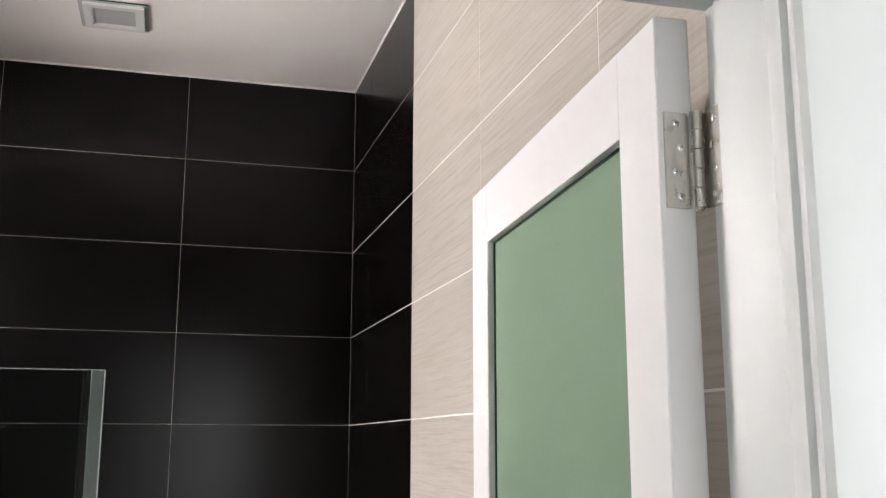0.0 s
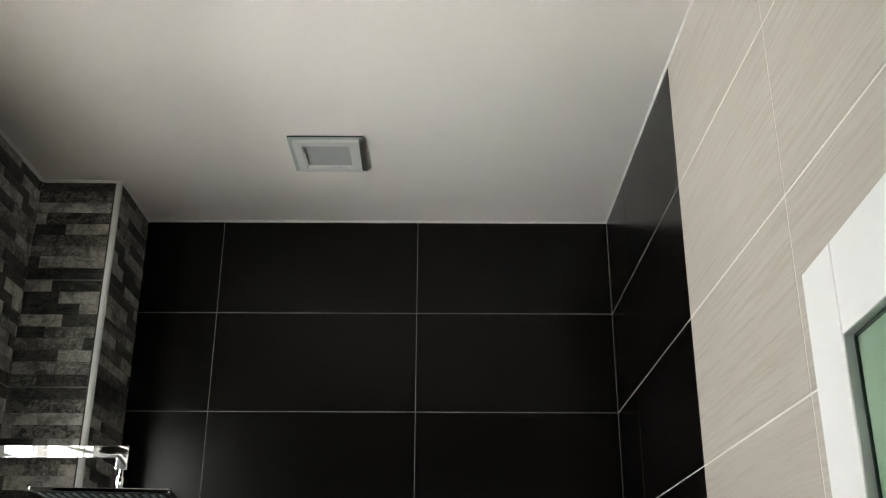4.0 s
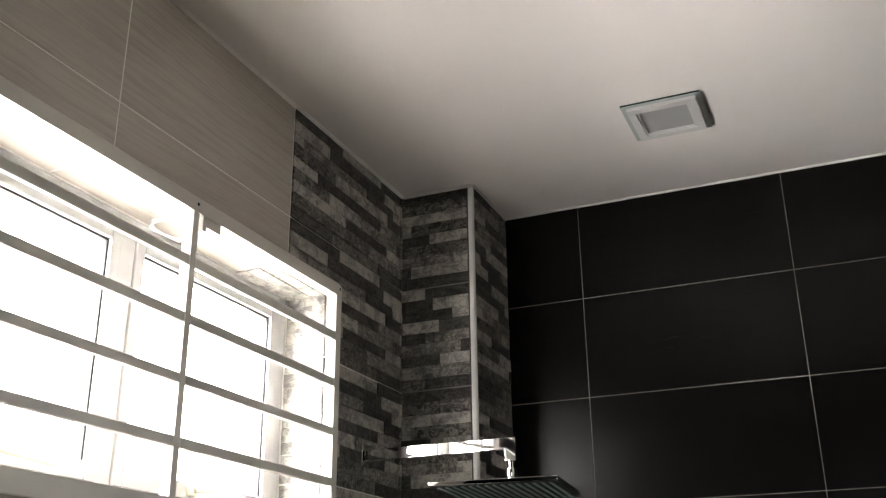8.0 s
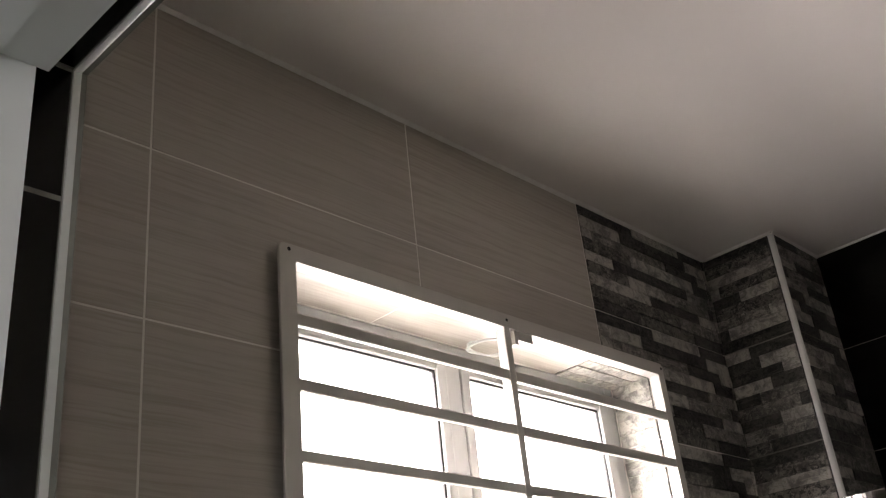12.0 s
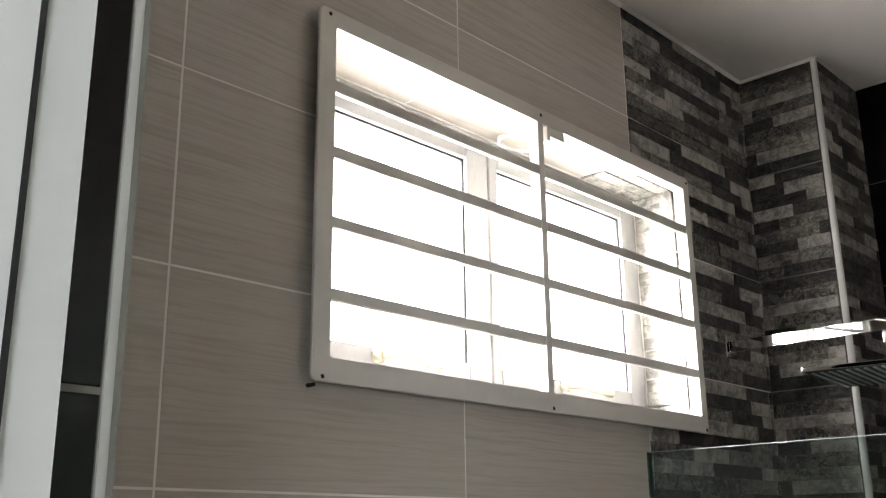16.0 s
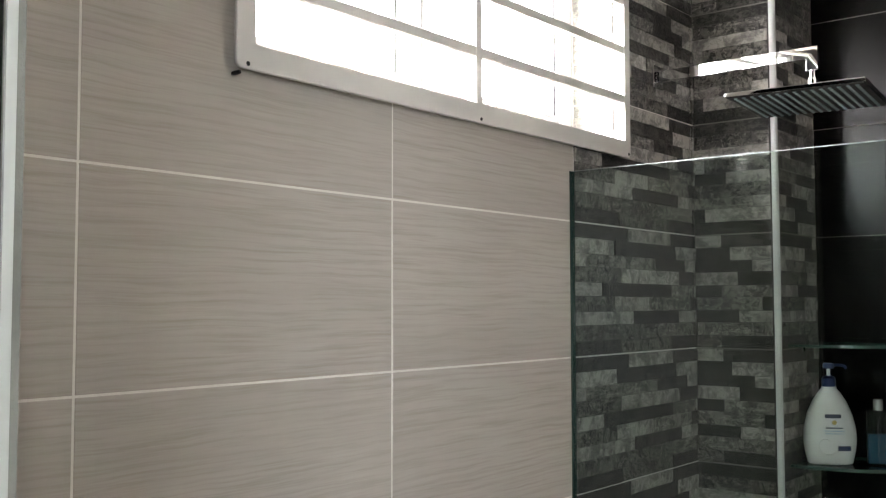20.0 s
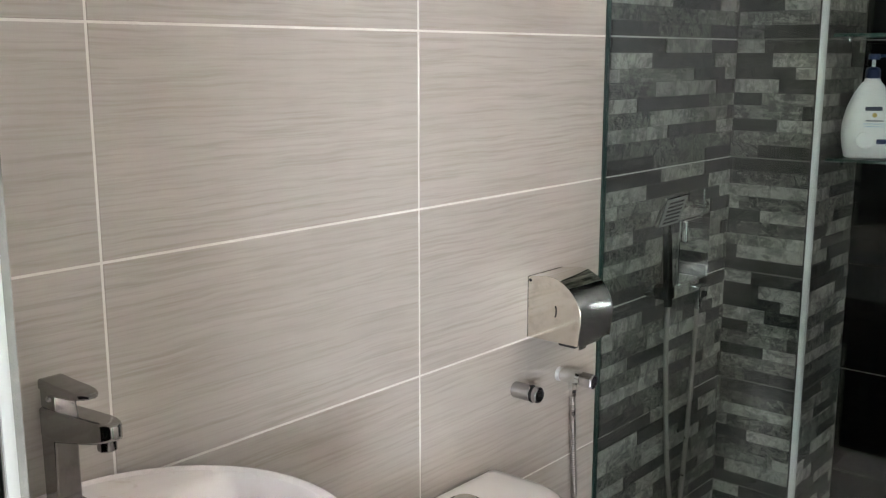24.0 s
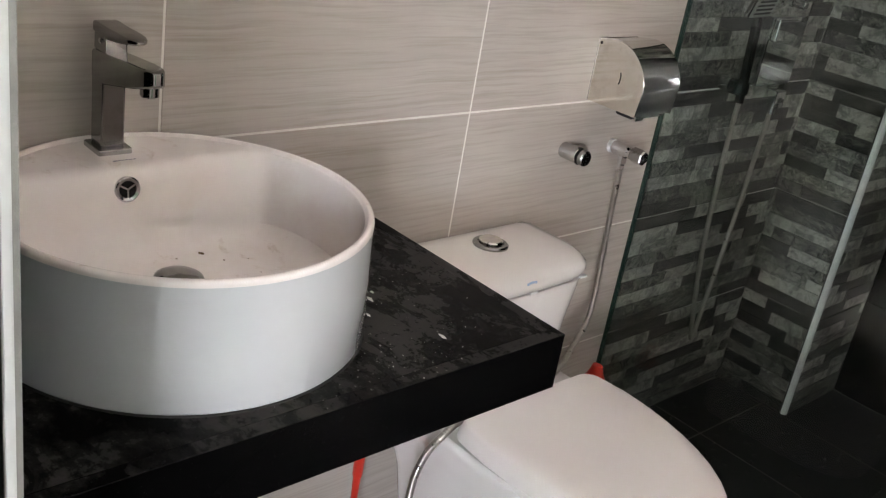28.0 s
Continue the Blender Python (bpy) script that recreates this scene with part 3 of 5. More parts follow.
for i, dx in enumerate((0.011, 0.007, 0.0125, 0.0085)):
    z = 1.970 + i * 0.0243
    s = part("screw", moved(lathe([(0.0, 0.0008), (0.0018, 0.0008), (0.0033, 0.0003), (0.0037, 0)], 16, cap0=False), pose(1.5025 + dx, 0.7725, z, 90)), M_CHROME, hinge)
    part("screw_slot", moved(box(-0.0007, 0.0007, -0.0007, 0.0007, 0.0006, 0.0011), pose(1.5025 + dx, 0.7725, z, 90)), M_DARK, s)
    part("screw", moved(lathe([(0.0, 0.0008), (0.0018, 0.0008), (0.0033, 0.0003), (0.0037, 0)], 16, cap0=False), pose(1.5372, 0.741 + dx, z, 0, -90, 0)), M_CHROME, hinge)

# ---- window ----
window = thing("window_1", label="white two-sash window with bright daylight behind", category="window", kind="structure")
XF = -0.112
for nm, r in (("frame_jamb", (WIN_Y0 + 0.001, WIN_Y0 + 0.036, WIN_Z0 + 0.001, WIN_Z1 - 0.001)), ("frame_jamb", (WIN_Y1 - 0.034, WIN_Y1 - 0.001, WIN_Z0 + 0.001, WIN_Z1 - 0.001)),
              ("frame_head", (WIN_Y0 + 0.037, WIN_Y1 - 0.035, WIN_Z1 - 0.028, WIN_Z1 - 0.001)), ("frame_sill", (WIN_Y0 + 0.037, WIN_Y1 - 0.035, WIN_Z0 + 0.001, WIN_Z0 + 0.027)),
              ("mullion", (2.0275, 2.0715, WIN_Z0 + 0.028, WIN_Z1 - 0.029))):
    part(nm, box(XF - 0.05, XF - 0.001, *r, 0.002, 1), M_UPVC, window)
for y0, y1, wl, wr in ((1.565, 2.026, 0.035, 0.026), (2.073, 2.606, 0.026, 0.035)):
    sash = part("sash_frame", bmesh.new(), M_UPVC, window)
    z0, z1, w = WIN_Z0 + 0.029, WIN_Z1 - 0.030, 0.035
    bm = bmesh.new()
    for r in ((y0, y0 + wl, z0, z1), (y1 - wr, y1, z0, z1), (y0 + wl, y1 - wr, z0, z0 + w), (y0 + wl, y1 - wr, z1 - w, z1)):
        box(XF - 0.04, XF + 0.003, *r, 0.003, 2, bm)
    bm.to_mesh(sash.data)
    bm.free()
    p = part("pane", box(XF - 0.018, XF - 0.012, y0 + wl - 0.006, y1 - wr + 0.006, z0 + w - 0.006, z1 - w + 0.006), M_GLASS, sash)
    p.visible_shadow = False
    for r in ((y0 + wl, y0 + wl + 0.004, z0 + w, z1 - w), (y1 - wr - 0.004, y1 - wr, z0 + w, z1 - w), (y0 + wl + 0.004, y1 - wr - 0.004, z1 - w - 0.004, z1 - w)):
        part("gasket", box(XF - 0.0115, XF - 0.006, *r), M_GASKET, sash)
    # lever handle on the lower rail
    yh = y0 + 0.185 if y0 < 1.9 else y0 + 0.23
    h = part("handle", moved(lathe([(0.013, 0.0), (0.013, 0.012), (0.011, 0.016)], 20), pose(XF + 0.003, yh, z0 + 0.020, 0, 90, 0)), M_CREAM, sash, "yellowed lever handle")
    lev = [(XF + 0.02, yh, z0 + 0.020), (XF + 0.034, yh + 0.015, z0 + 0.020), (XF + 0.038, yh + 0.05, z0 + 0.018), (XF + 0.036, yh + 0.135, z0 + 0.014)]
    part("lever", tube(spline(lev, 8), 0.0075, 10), M_CREAM, h)

# bright overcast sky outside
tagged(part("backdrop", boxes((-4.02, -4.0, -6.0, 10.0, -0.5, 9.0), (-4.0, -0.2, -6.02, -6.0, -0.5, 9.0), (-4.0, -0.2, 10.0, 10.02, -0.5, 9.0)), glow("overcast_sky", (0.96, 0.99, 1.0), 26.0), smooth=0), "bright white overcast sky outside the window", "sky", kind="structure")

# steel guard plate in front of the window
guard = thing("window_guard", label="cream painted steel guard with flat bars over the window", category="window guard")
GY0, GY1, GZ0, GZ1, GX = 1.490, 2.670, 1.962, 2.588, 0.030
OY0, OY1, OZ0, OZ1 = 1.525, 2.643, 2.000, 2.556
CY0, CY1 = 2.066, 2.085


def plate(y0, y1, z0, z1, x0, x1, r=0.006, n=4):
    return prism([(v, w) for v, w in rounded(y1 - y0, z1 - z0, r, n, (y0 + y1) / 2, (z0 + z1) / 2)], "x", x0, x1)


def frame_with_hole():
    """The guard's rim: a round-cornered plate, open inside, with returned edges."""
    n = 6
    outer = rounded(GY1 - GY0, GZ1 - GZ0, 0.012, n, (GY0 + GY1) / 2, (GZ0 + GZ1) / 2)
    inner = rounded(OY1 - OY0, OZ1 - OZ0, 0.005, n, (OY0 + OY1) / 2, (OZ0 + OZ1) / 2)
    bm = bmesh.new()
    rings = [[bm.verts.new((x, u, v)) for u, v in pts] for x, pts in ((GX - 0.006, outer), (GX - 0.0015, outer), (GX, [(u + (0.0015 if u < 2.08 else -0.0015), v + (0.0015 if v < 2.28 else -0.0015)) for u, v in outer]),
                                                                     (GX, inner), (0.0015, inner))]
    for a, b in zip(rings, rings[1:] + rings[:1]):
        for i in range(len(a)):
            j = (i + 1) % len(a)
            bm.faces.new((a[i], a[j], b[j], b[i]))
    bmesh.ops.recalc_face_normals(bm, faces=bm.faces)
    return bm


part("rim", frame_with_hole(), M_GUARD, guard)
for z0, z1 in ((2.439, 2.461), (2.324, 2.345), (2.207, 2.226), (2.089, 2.109)):
    part("bar", box(GX - 0.011, GX - 0.0004, OY0 - 0.001, CY0, z0, z1, 0.0015, 1), M_GUARD, guard)
    part("bar", box(GX - 0.011, GX - 0.0004, CY1, OY1 + 0.001, z0, z1, 0.0015, 1), M_GUARD, guard)
part("centre_bar", box(0.006, GX - 0.0002, CY0, CY1, OZ0 - 0.001, OZ1 + 0.001, 0.0012, 1), M_GUARD, guard)
for y, z in ((1.511, 2.577), (2.078, 2.573), (2.66, 2.574), (1.511, 1.9695), (2.08, 1.970), (2.66, 1.970)):
    part("screw_hole", moved(lathe([(0.0038, 0), (0.0034, 0.0008)], 14), pose(GX - 0.0002, y, z, 0, 90, 0)), M_DARK, guard)
part("wall_plug", moved(lathe([(0.0030, -0.006), (0.0034, 0.0), (0.0030, 0.010), (0.0012, 0.011)], 14), pose(0.006, 1.5065, 1.9585, 0, 90, 0)), M_DARK, guard, "dark plug end under the rim")
part("latch_bracket", boxes((0.004, 0.0285, 2.099, 2.1095, 2.524, 2.5555), (0.004, 0.0285, 2.110, 2.158, 2.535, 2.5555)), M_GUARD, guard, "small L-shaped latch bracket")

coil = thing("cable_coil", label="loose coil of thin white cable under the window head", category="cable")
for i in range(3):
    pts = [Vector((-0.052 + 0.042 * math.cos(a * math.pi / 16), 2.108 + (0.05 + 0.002 * i) * math.sin(a * math.pi / 16), 2.549 - 0.003 * i + 0.004 * math.sin(a * 0.4 + i))) for a in range(33)]
    part("cable_loop", tube(pts, 0.0022, 8), M_PVC, coil)

# ---- ceiling light ----
lamp = thing("ceiling_light", pose(0.838, 2.893, H), label="square glass-edged recessed ceiling light, switched off", category="ceiling light")
bm = prism(rounded(0.198, 0.198, 0.002, 2), "z", -0.006, -0.0015)
bm.normal_update()
for fc in bm.faces:
    fc.material_index = 0 if abs(fc.normal.z) > 0.5 else 1
part("glass_plate", bm, [M_LAMPGLASS, M_GLASSEDGE], lamp, "pale green glass plate")


def square_ring(o, i, z0, z1):
    bm = bmesh.new()
    for r in ((-o, o, -o, -i), (-o, o, i, o), (-o, -i, -i, i), (i, o, -i, i)):
        box(*r, z0, z1, bm=bm)
    return bm


part("frame_ring", square_ring(0.086, 0.066, -0.015, -0.0062), M_LAMPRING, lamp)
part("inner_lip", square_ring(0.0655, 0.060, -0.0125, -0.0062), M_LAMPRING, lamp)
part("diffuser", box(-0.0595, 0.0595, -0.0595, 0.0595, -0.0078, -0.0062), M_DIFF, lamp, "grey unlit diffuser")

# ---- shower screen, shower, shelves ----
screen = thing("shower_screen", label="frameless clear glass shower screen on the floor", category="shower screen")
bm = box(0.004, 0.9033, 2.4440, 2.4540, 0.003, 1.91)
bm.normal_update()
for fc in bm.faces:
    if fc.calc_area() < 0.03:
        fc.material_index = 2 if fc.normal.x < -0.5 else 3 if fc.normal.x > 0.5 else 1
pane = part("glass_pane", bm, [M_SCREEN, M_EDGE, M_GLASSEDGE, M_SEAL], screen, smooth=0)
pane.visible_shadow = False
part("seal_strip", box(0.874, 0.9035, 2.4422, 2.4558, 0.006, 1.9085, 0.002, 1), M_SEAL, screen, "milky clear edge seal").visible_shadow = False
part("end_edge", box(0.9037, 0.9065, 2.4430, 2.4550, 0.006, 1.9095, 0.0006, 1), M_EDGE, screen, "pale end edge with its glint in the colour").visible_shadow = False
# thin pale box added before the pane for the bright edge line
part("polished_edge", box(0.005, 0.903, 2.4428, 2.4438, 1.9082, 1.9098), M_EDGE, screen, "pale strip for the light caught in the top edge")
part("wall_channel", boxes((0.0005, 0.0045, 2.4418, 2.4437, 0.003, 1.91), (0.0005, 0.0045, 2.4543, 2.4560, 0.003, 1.91)), M_GLASSEDGE, screen, "dark sealing strip at the wall")

shower = thing("rain_shower", label="chrome wall arm with a large square rain shower head", category="shower")
part("wall_flange", box(0.0062, 0.0088, 2.834, 2.886, 2.163, 2.221, 0.0008, 1), M_CHROME, shower)
arm = [(0.009, 2.178), (0.009, 2.206), (0.412, 2.206), (0.412, 2.150), (0.384, 2.150), (0.384, 2.178)]
bm = prism(arm, "y", 2.849, 2.861)
bmesh.ops.bevel(bm, geom=list(bm.edges), offset=0.0012, segments=2, profile=0.5, affect="EDGES")
part("arm", moved(bm, Matrix.Identity(4)), M_CHROME, shower)
part("ball_joint", moved(lathe([(0.009, 0.0), (0.009, -0.016), (0.013, -0.018), (0.0145, -0.028), (0.012, -0.040), (0.016, -0.046), (0.016, -0.0615)], 24), pose(0.398, 2.855, 2.15)), M_CHROME, shower)
HEAD = pose(0.392, 2.840, 2.0775, 0, 0, 6)
head_plate = part("head_plate", box(-0.148, 0.148, -0.148, 0.148, 0.0, 0.010, 0.002, 2), M_CHROME, shower, "thin square chrome plate", m=HEAD)
part("face_plate", box(-0.142, 0.142, -0.142, 0.142, -0.0012, -0.0003), M_MORTAR, head_plate, "dark nozzle face")
nozzle_mesh = None
for i in range(15):
    for j in range(15):
        if nozzle_mesh is None:
            o = part("nozzle", lathe([(0.0044, 0.0), (0.0042, -0.0016), (0.0026, -0.0028)], 8), M_NOZZLE, head_plate)
            nozzle_mesh = o.data
        else:
            o = new("nozzle", nozzle_mesh)
            o.parent = head_plate
        o.location = (-0.1281 + 0.0183 * i, -0.1281 + 0.0183 * j, -0.0013)

mixer = thing("shower_mixer", label="square chrome shower mixer plate with lever and diverter", category="shower mixer")
part("plate", box(0.0005, 0.012, 2.792, 2.952, 0.900, 1.068, 0.003, 2), M_CHROME, mixer)
body = part("lever_body", box(0.0125, 0.028, 2.796, 2.884, 1.010, 1.065, 0.005, 3), M_CHROME, mixer)
part("outlet", box(0.0125, 0.045, 2.845, 2.89, 0.862, 0.895, 0.003, 2), M_CHROME, mixer)
dv = part("diverter", along_x(lathe([(0.014, 0.0), (0.014, 0.003), (0.008, 0.004), (0.008, 0.018), (0.0115, 0.020), (0.0115, 0.028), (0.0085, 0.030), (0.0085, 0.032), (0.0105, 0.034), (0.0105, 0.056), (0.008, 0.060)], 24)), M_CHROME, mixer, m=pose(0.0005, 2.831, 1.105))
part("pin", moved(lathe([(0.003, 0.0), (0.003, 0.026), (0.002, 0.028)], 12), pose(0.050, 0, 0.009)), M_CHROME, dv)

hs = thing("hand_shower", label="square chrome hand shower hanging on its wall bracket", category="hand shower")
HS_N = Vector((0.871, -0.208, -0.444)).normalized()
HS_U = Vector((0.293, 0.947, 0.131)).normalized()
HS_V = HS_N.cross(HS_U)
HS_M = Matrix((HS_U, HS_V, HS_N)).transposed().to_4x4()
HS_M.translation = (0.090, 2.603, 1.118)
hh = part("spray_head", box(-0.034, 0.034, -0.041, 0.041, -0.013, 0.0, 0.003, 2), M_CHROME, hs, m=HS_M)
part("face_plate", box(-0.030, 0.030, -0.037, 0.037, 0.0002, 0.0012), M_SATIN, hh, "satin grey spray face")
for i in range(6):
    part("nozzle_slot", box(-0.022, 0.022, -0.0295 + 0.0108 * i, -0.0248 + 0.0108 * i, 0.0013, 0.0022), M_GASKET, hh)
part("neck", loft([[(x, y, z) for x, y in rounded(w, w, 0.004, 4, cx0, cy0)] for w, cx0, cy0, z in ((0.017, 0.058, 2.640, 1.06), (0.018, 0.062, 2.634, 1.085), (0.020, 0.070, 2.622, 1.105))]), M_DULL, hs)
part("handle", loft([[(x, y, z) for x, y in rounded(w, w, 0.004, 4, cx0, cy0)] for w, cx0, cy0, z in ((0.016, 0.060, 2.654, 0.885), (0.018, 0.060, 2.653, 0.91), (0.018, 0.058, 2.642, 1.045), (0.017, 0.058, 2.640, 1.0595))]), M_DARKCHROME, hs, "chrome handle with its dark reflection put into the colour")
bkt = part("bracket", prism(rounded(0.042, 0.05, 0.019, 6, 0.05, 2.652), "z", 0.905, 0.932), M_DARKCHROME, hs, "dark glossy wall bracket")
part("bracket_arm", along_x(lathe([(0.016, 0), (0.016, 0.03)], 20)), M_CHROME, bkt, m=pose(0.0005, 2.652, 0.918))
line = spline([(0.058, 2.658, 0.885), (0.056, 2.662, 0.78), (0.05, 2.70, 0.50), (0.042, 2.765, 0.28), (0.035, 2.80, 0.218), (0.032, 2.815, 0.30), (0.03, 2.845, 0.55), (0.03, 2.866, 0.862)], 42)
part("hose", tube(line, 0.0062, 12, 0.0054), M_HOSE, hs, "ribbed steel hose")
part("hose_nut", prism(rounded(0.018, 0.018, 0.006, 3, 0.03, 2.866), "z", 0.835, 0.861), M_CHROME, hs)


def shelf_outline(rx, ry, n=20):
    pts = [(0.2265, Y1 - 0.002)]
    for i in range(n + 1):
        a = radians(90 * i / n)
        c, s = max(math.cos(a), 0.0), max(math.sin(a), 0.0)
        pts.append((0.2265 + rx * c ** 0.72, Y1 - 0.002 - ry * s ** 0.72))
    return pts


for z in (1.207, 1.513):
    sh = thing("glass_shelf", label="clear glass corner shelf beside the stone column", category="shelf", group="glass corner shelves")
    bm = prism(shelf_outline(0.275, 0.2295), "z", z - 0.008, z)
    for fc in bm.faces:
        if abs(fc.normal.z) < 0.5:
            fc.material_index = 1
    o = part("glass_plate", bm, [M_SCREEN, M_GLASSEDGE], sh)
    o.visible_shadow = False
    for x, y in ((0.2385, 3.19), (0.43, Y1 - 0.012)):
        part("bracket", box(x - 0.011, x + 0.011, y - 0.011, y + 0.0085, z - 0.020, z - 0.0085, 0.002, 2), M_CHROME, sh)


def oval(w, d, z, n=32, p=0.85):
    return [(w * math.copysign(abs(math.cos(2 * math.pi * i / n)) ** p, math.cos(2 * math.pi * i / n)), d * math.copysign(abs(math.sin(2 * math.pi * i / n)) ** p, math.sin(2 * math.pi * i / n)), z) for i in range(n)]


pump = thing("pump_bottle", pose(0.303, 3.205, 1.2075, 0, 0, 32), label="white teardrop body-wash bottle with navy pump, on the glass shelf", category="bottle")
prof = [(0.050, 0.026, 0.0), (0.055, 0.030, 0.003), (0.062, 0.033, 0.03), (0.0655, 0.034, 0.06), (0.064, 0.033, 0.09), (0.056, 0.030, 0.125), (0.042, 0.026, 0.158), (0.026, 0.021, 0.183), (0.019, 0.018, 0.190), (0.018, 0.0175, 0.196)]
body = part("bottle_body", loft([oval(w, d, z) for w, d, z in prof]), M_BOTTLE, pump, smooth=50)
part("swirl", moved(tube([Vector((0.004 + (0.008 + 0.0035 * a) * math.cos(a), 0, 0.05 + (0.008 + 0.0035 * a) * math.sin(a))) for a in [0.25 * k for k in range(24)]], 0.0022, 6), pose(-0.02, -0.0325, 0.0)), M_BOTTLE, body)
part("print_mark", box(-0.019, 0.021, -0.0322, -0.0305, 0.118, 0.128), M_INK, body, "dark printed mark")
part("print_drop", moved(lathe([(0.0, 0.0015), (0.006, 0.0)], 14, cap0=False), pose(0.004, -0.0318, 0.107, 90)), M_GOLD, body, "small gold emblem")
for i, (w, z) in enumerate(((0.021, 0.092), (0.026, 0.085), (0.024, 0.078))):
    part("print_line", box(-w + 0.004, w + 0.004, -0.0345, -0.0325, z, z + (0.0028 if i == 0 else 0.0018)), M_INK if i == 0 else M_BLUEINK, body)
part("print_badge", box(0.012, 0.043, -0.0338, -0.0285, 0.036, 0.048), M_NAVY, body, "navy badge")
pc = part("pump_collar", moved(lathe([(0.0165, 0.0), (0.0175, 0.002), (0.0175, 0.02), (0.013, 0.026), (0.008, 0.028)], 24), pose(0, 0, 0.1965)), M_NAVY, pump)
part("pump_stem", moved(lathe([(0.0045, 0.0), (0.0045, 0.018)], 14), pose(0, 0, 0.2245)), M_BOTTLE, pc)
nz = part("pump_nozzle", moved(loft([oval(0.013, 0.011, 0.0, 20), oval(0.0145, 0.012, 0.006, 20), oval(0.012, 0.010, 0.014, 20)]), pose(0, 0, 0.2425)), M_NAVY, pc)
part("spout_tip", tube(spline([(0.010, 0, 0.2505), (0.028, 0, 0.2515), (0.041, 0, 0.2475), (0.043, 0, 0.241)], 5), 0.0035, 8), M_NAVY, nz)

clear = thing("clear_bottle", pose(0.407, 3.262, 1.2075, 0, 0, 25), label="clear square bottle half full of blue liquid, silver cap", category="bottle")
b = part("bottle_body", prism(rounded(0.062, 0.036, 0.006), "z", 0.0, 0.137), M_GLASS, clear)
b.visible_shadow = False
part("liquid", prism(rounded(0.056, 0.030, 0.004), "z", 0.004, 0.078), M_LIQUID, clear, "blue liquid").visible_shadow = False
part("cap", moved(lathe([(0.011, 0.0), (0.0115, 0.001), (0.0115, 0.026), (0.0105, 0.027)], 24), pose(0, 0, 0.1375)), M_STEEL, clear)

# ---- vanity ----
counter = thing("vanity_counter", label="black granite vanity counter with dried soap film, fixed to the walls", category="counter")
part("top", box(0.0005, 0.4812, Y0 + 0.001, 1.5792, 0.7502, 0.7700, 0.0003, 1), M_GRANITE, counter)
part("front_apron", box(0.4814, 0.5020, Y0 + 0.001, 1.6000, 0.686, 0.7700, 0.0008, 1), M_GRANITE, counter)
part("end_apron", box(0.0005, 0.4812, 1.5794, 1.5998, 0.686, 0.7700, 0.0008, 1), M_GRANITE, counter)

BX, BY, XD = 0.2245, 1.177, 0.114
N = 192


def ring(r, z, cx=BX, cy=BY):
    r += 0.0032
    return [(cx + r * math.cos(2 * math.pi * i / N), cy + r * math.sin(2 * math.pi * i / N), z) for i in range(N)]


def dee(r, cut, z, soft=0.018):
    """A circle cut straight at the back, x = cut, with soft corners."""
    out = []
    r += 0.0032
    for i in range(N):
        x, y = BX + r * math.cos(2 * math.pi * i / N), BY + r * math.sin(2 * math.pi * i / N)
        d = x - cut
        x = cut + 0.5 * (d + math.sqrt(d * d + soft * soft)) if d < 0.1 else x
        out.append((x, y, z))
    return out


basin = thing("basin", label="round white ceramic vessel basin standing on the counter", category="basin")
loops = [ring(0.222, 0.7712, 0.2325, BY - 0.005), ring(0.2262, 0.7716, 0.2325, BY - 0.005), ring(0.2272, 0.7732, 0.2325, BY - 0.005), ring(0.2262, 0.85, 0.229, BY - 0.002), ring(0.2250, 0.908), ring(0.2248, 0.914)]
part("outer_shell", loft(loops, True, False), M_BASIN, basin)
loops = [ring(0.2248, 0.914), ring(0.2244, 0.9172), ring(0.2230, 0.9197), ring(0.2205, 0.9212), ring(0.2175, 0.9213), ring(0.2162, 0.9203), ring(0.2148, 0.9182), ring(0.2140, 0.9170), dee(0.2132, XD - 0.022, 0.9163), dee(0.2128, XD - 0.011, 0.9145, 0.015), dee(0.2124, XD - 0.003, 0.9075, 0.013), dee(0.2115, XD + 0.002, 0.892, 0.012),
         dee(0.2085, XD + 0.007, 0.845, 0.012), dee(0.2045, XD + 0.013, 0.816, 0.014), dee(0.189, XD + 0.026, 0.807, 0.022), dee(0.170, XD + 0.042, 0.8028, 0.024)]
flo = loops[-1]
cx, cy = 0.222, 1.178
for k, z in ((0.75, 0.8012), (0.5, 0.80), (0.3, 0.799), (0.2, 0.798)):
    loops.append([(cx + (x - cx) * k, cy + (y - cy) * k, z) for x, y, _ in flo])
loops.append([(cx + 0.024 * math.cos(2 * math.pi * i / N), cy + 0.024 * math.sin(2 * math.pi * i / N), 0.795) for i in range(N)])
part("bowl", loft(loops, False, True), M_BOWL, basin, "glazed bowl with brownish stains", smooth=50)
part("base_seal", loft([ring(0.2290, 0.7701, 0.2325, BY - 0.005), ring(0.2280, 0.7713, 0.2325, BY - 0.005)]), M_GASKET, basin, "thin black line round the foot")
dr = part("drain", moved(lathe([(0.025, 0.0), (0.027, 0.0015), (0.019, 0.002), (0.018, 0.0)], 28), pose(cx, cy, 0.7953)), M_DULL, basin, "dull metal drain")
part("drain_plug", moved(lathe([(0.006, 0.0), (0.012, 0.006), (0.029, 0.010), (0.031, 0.0125), (0.0295, 0.0155), (0.024, 0.0185), (0.014, 0.0205), (0.0, 0.0212)], 32, cap1=False), pose(cx, cy, 0.7957)), M_TAP, dr, "tarnished domed plug")
OV = pose(XD + 0.0035, 1.158, 0.889, 0, 82, 0)
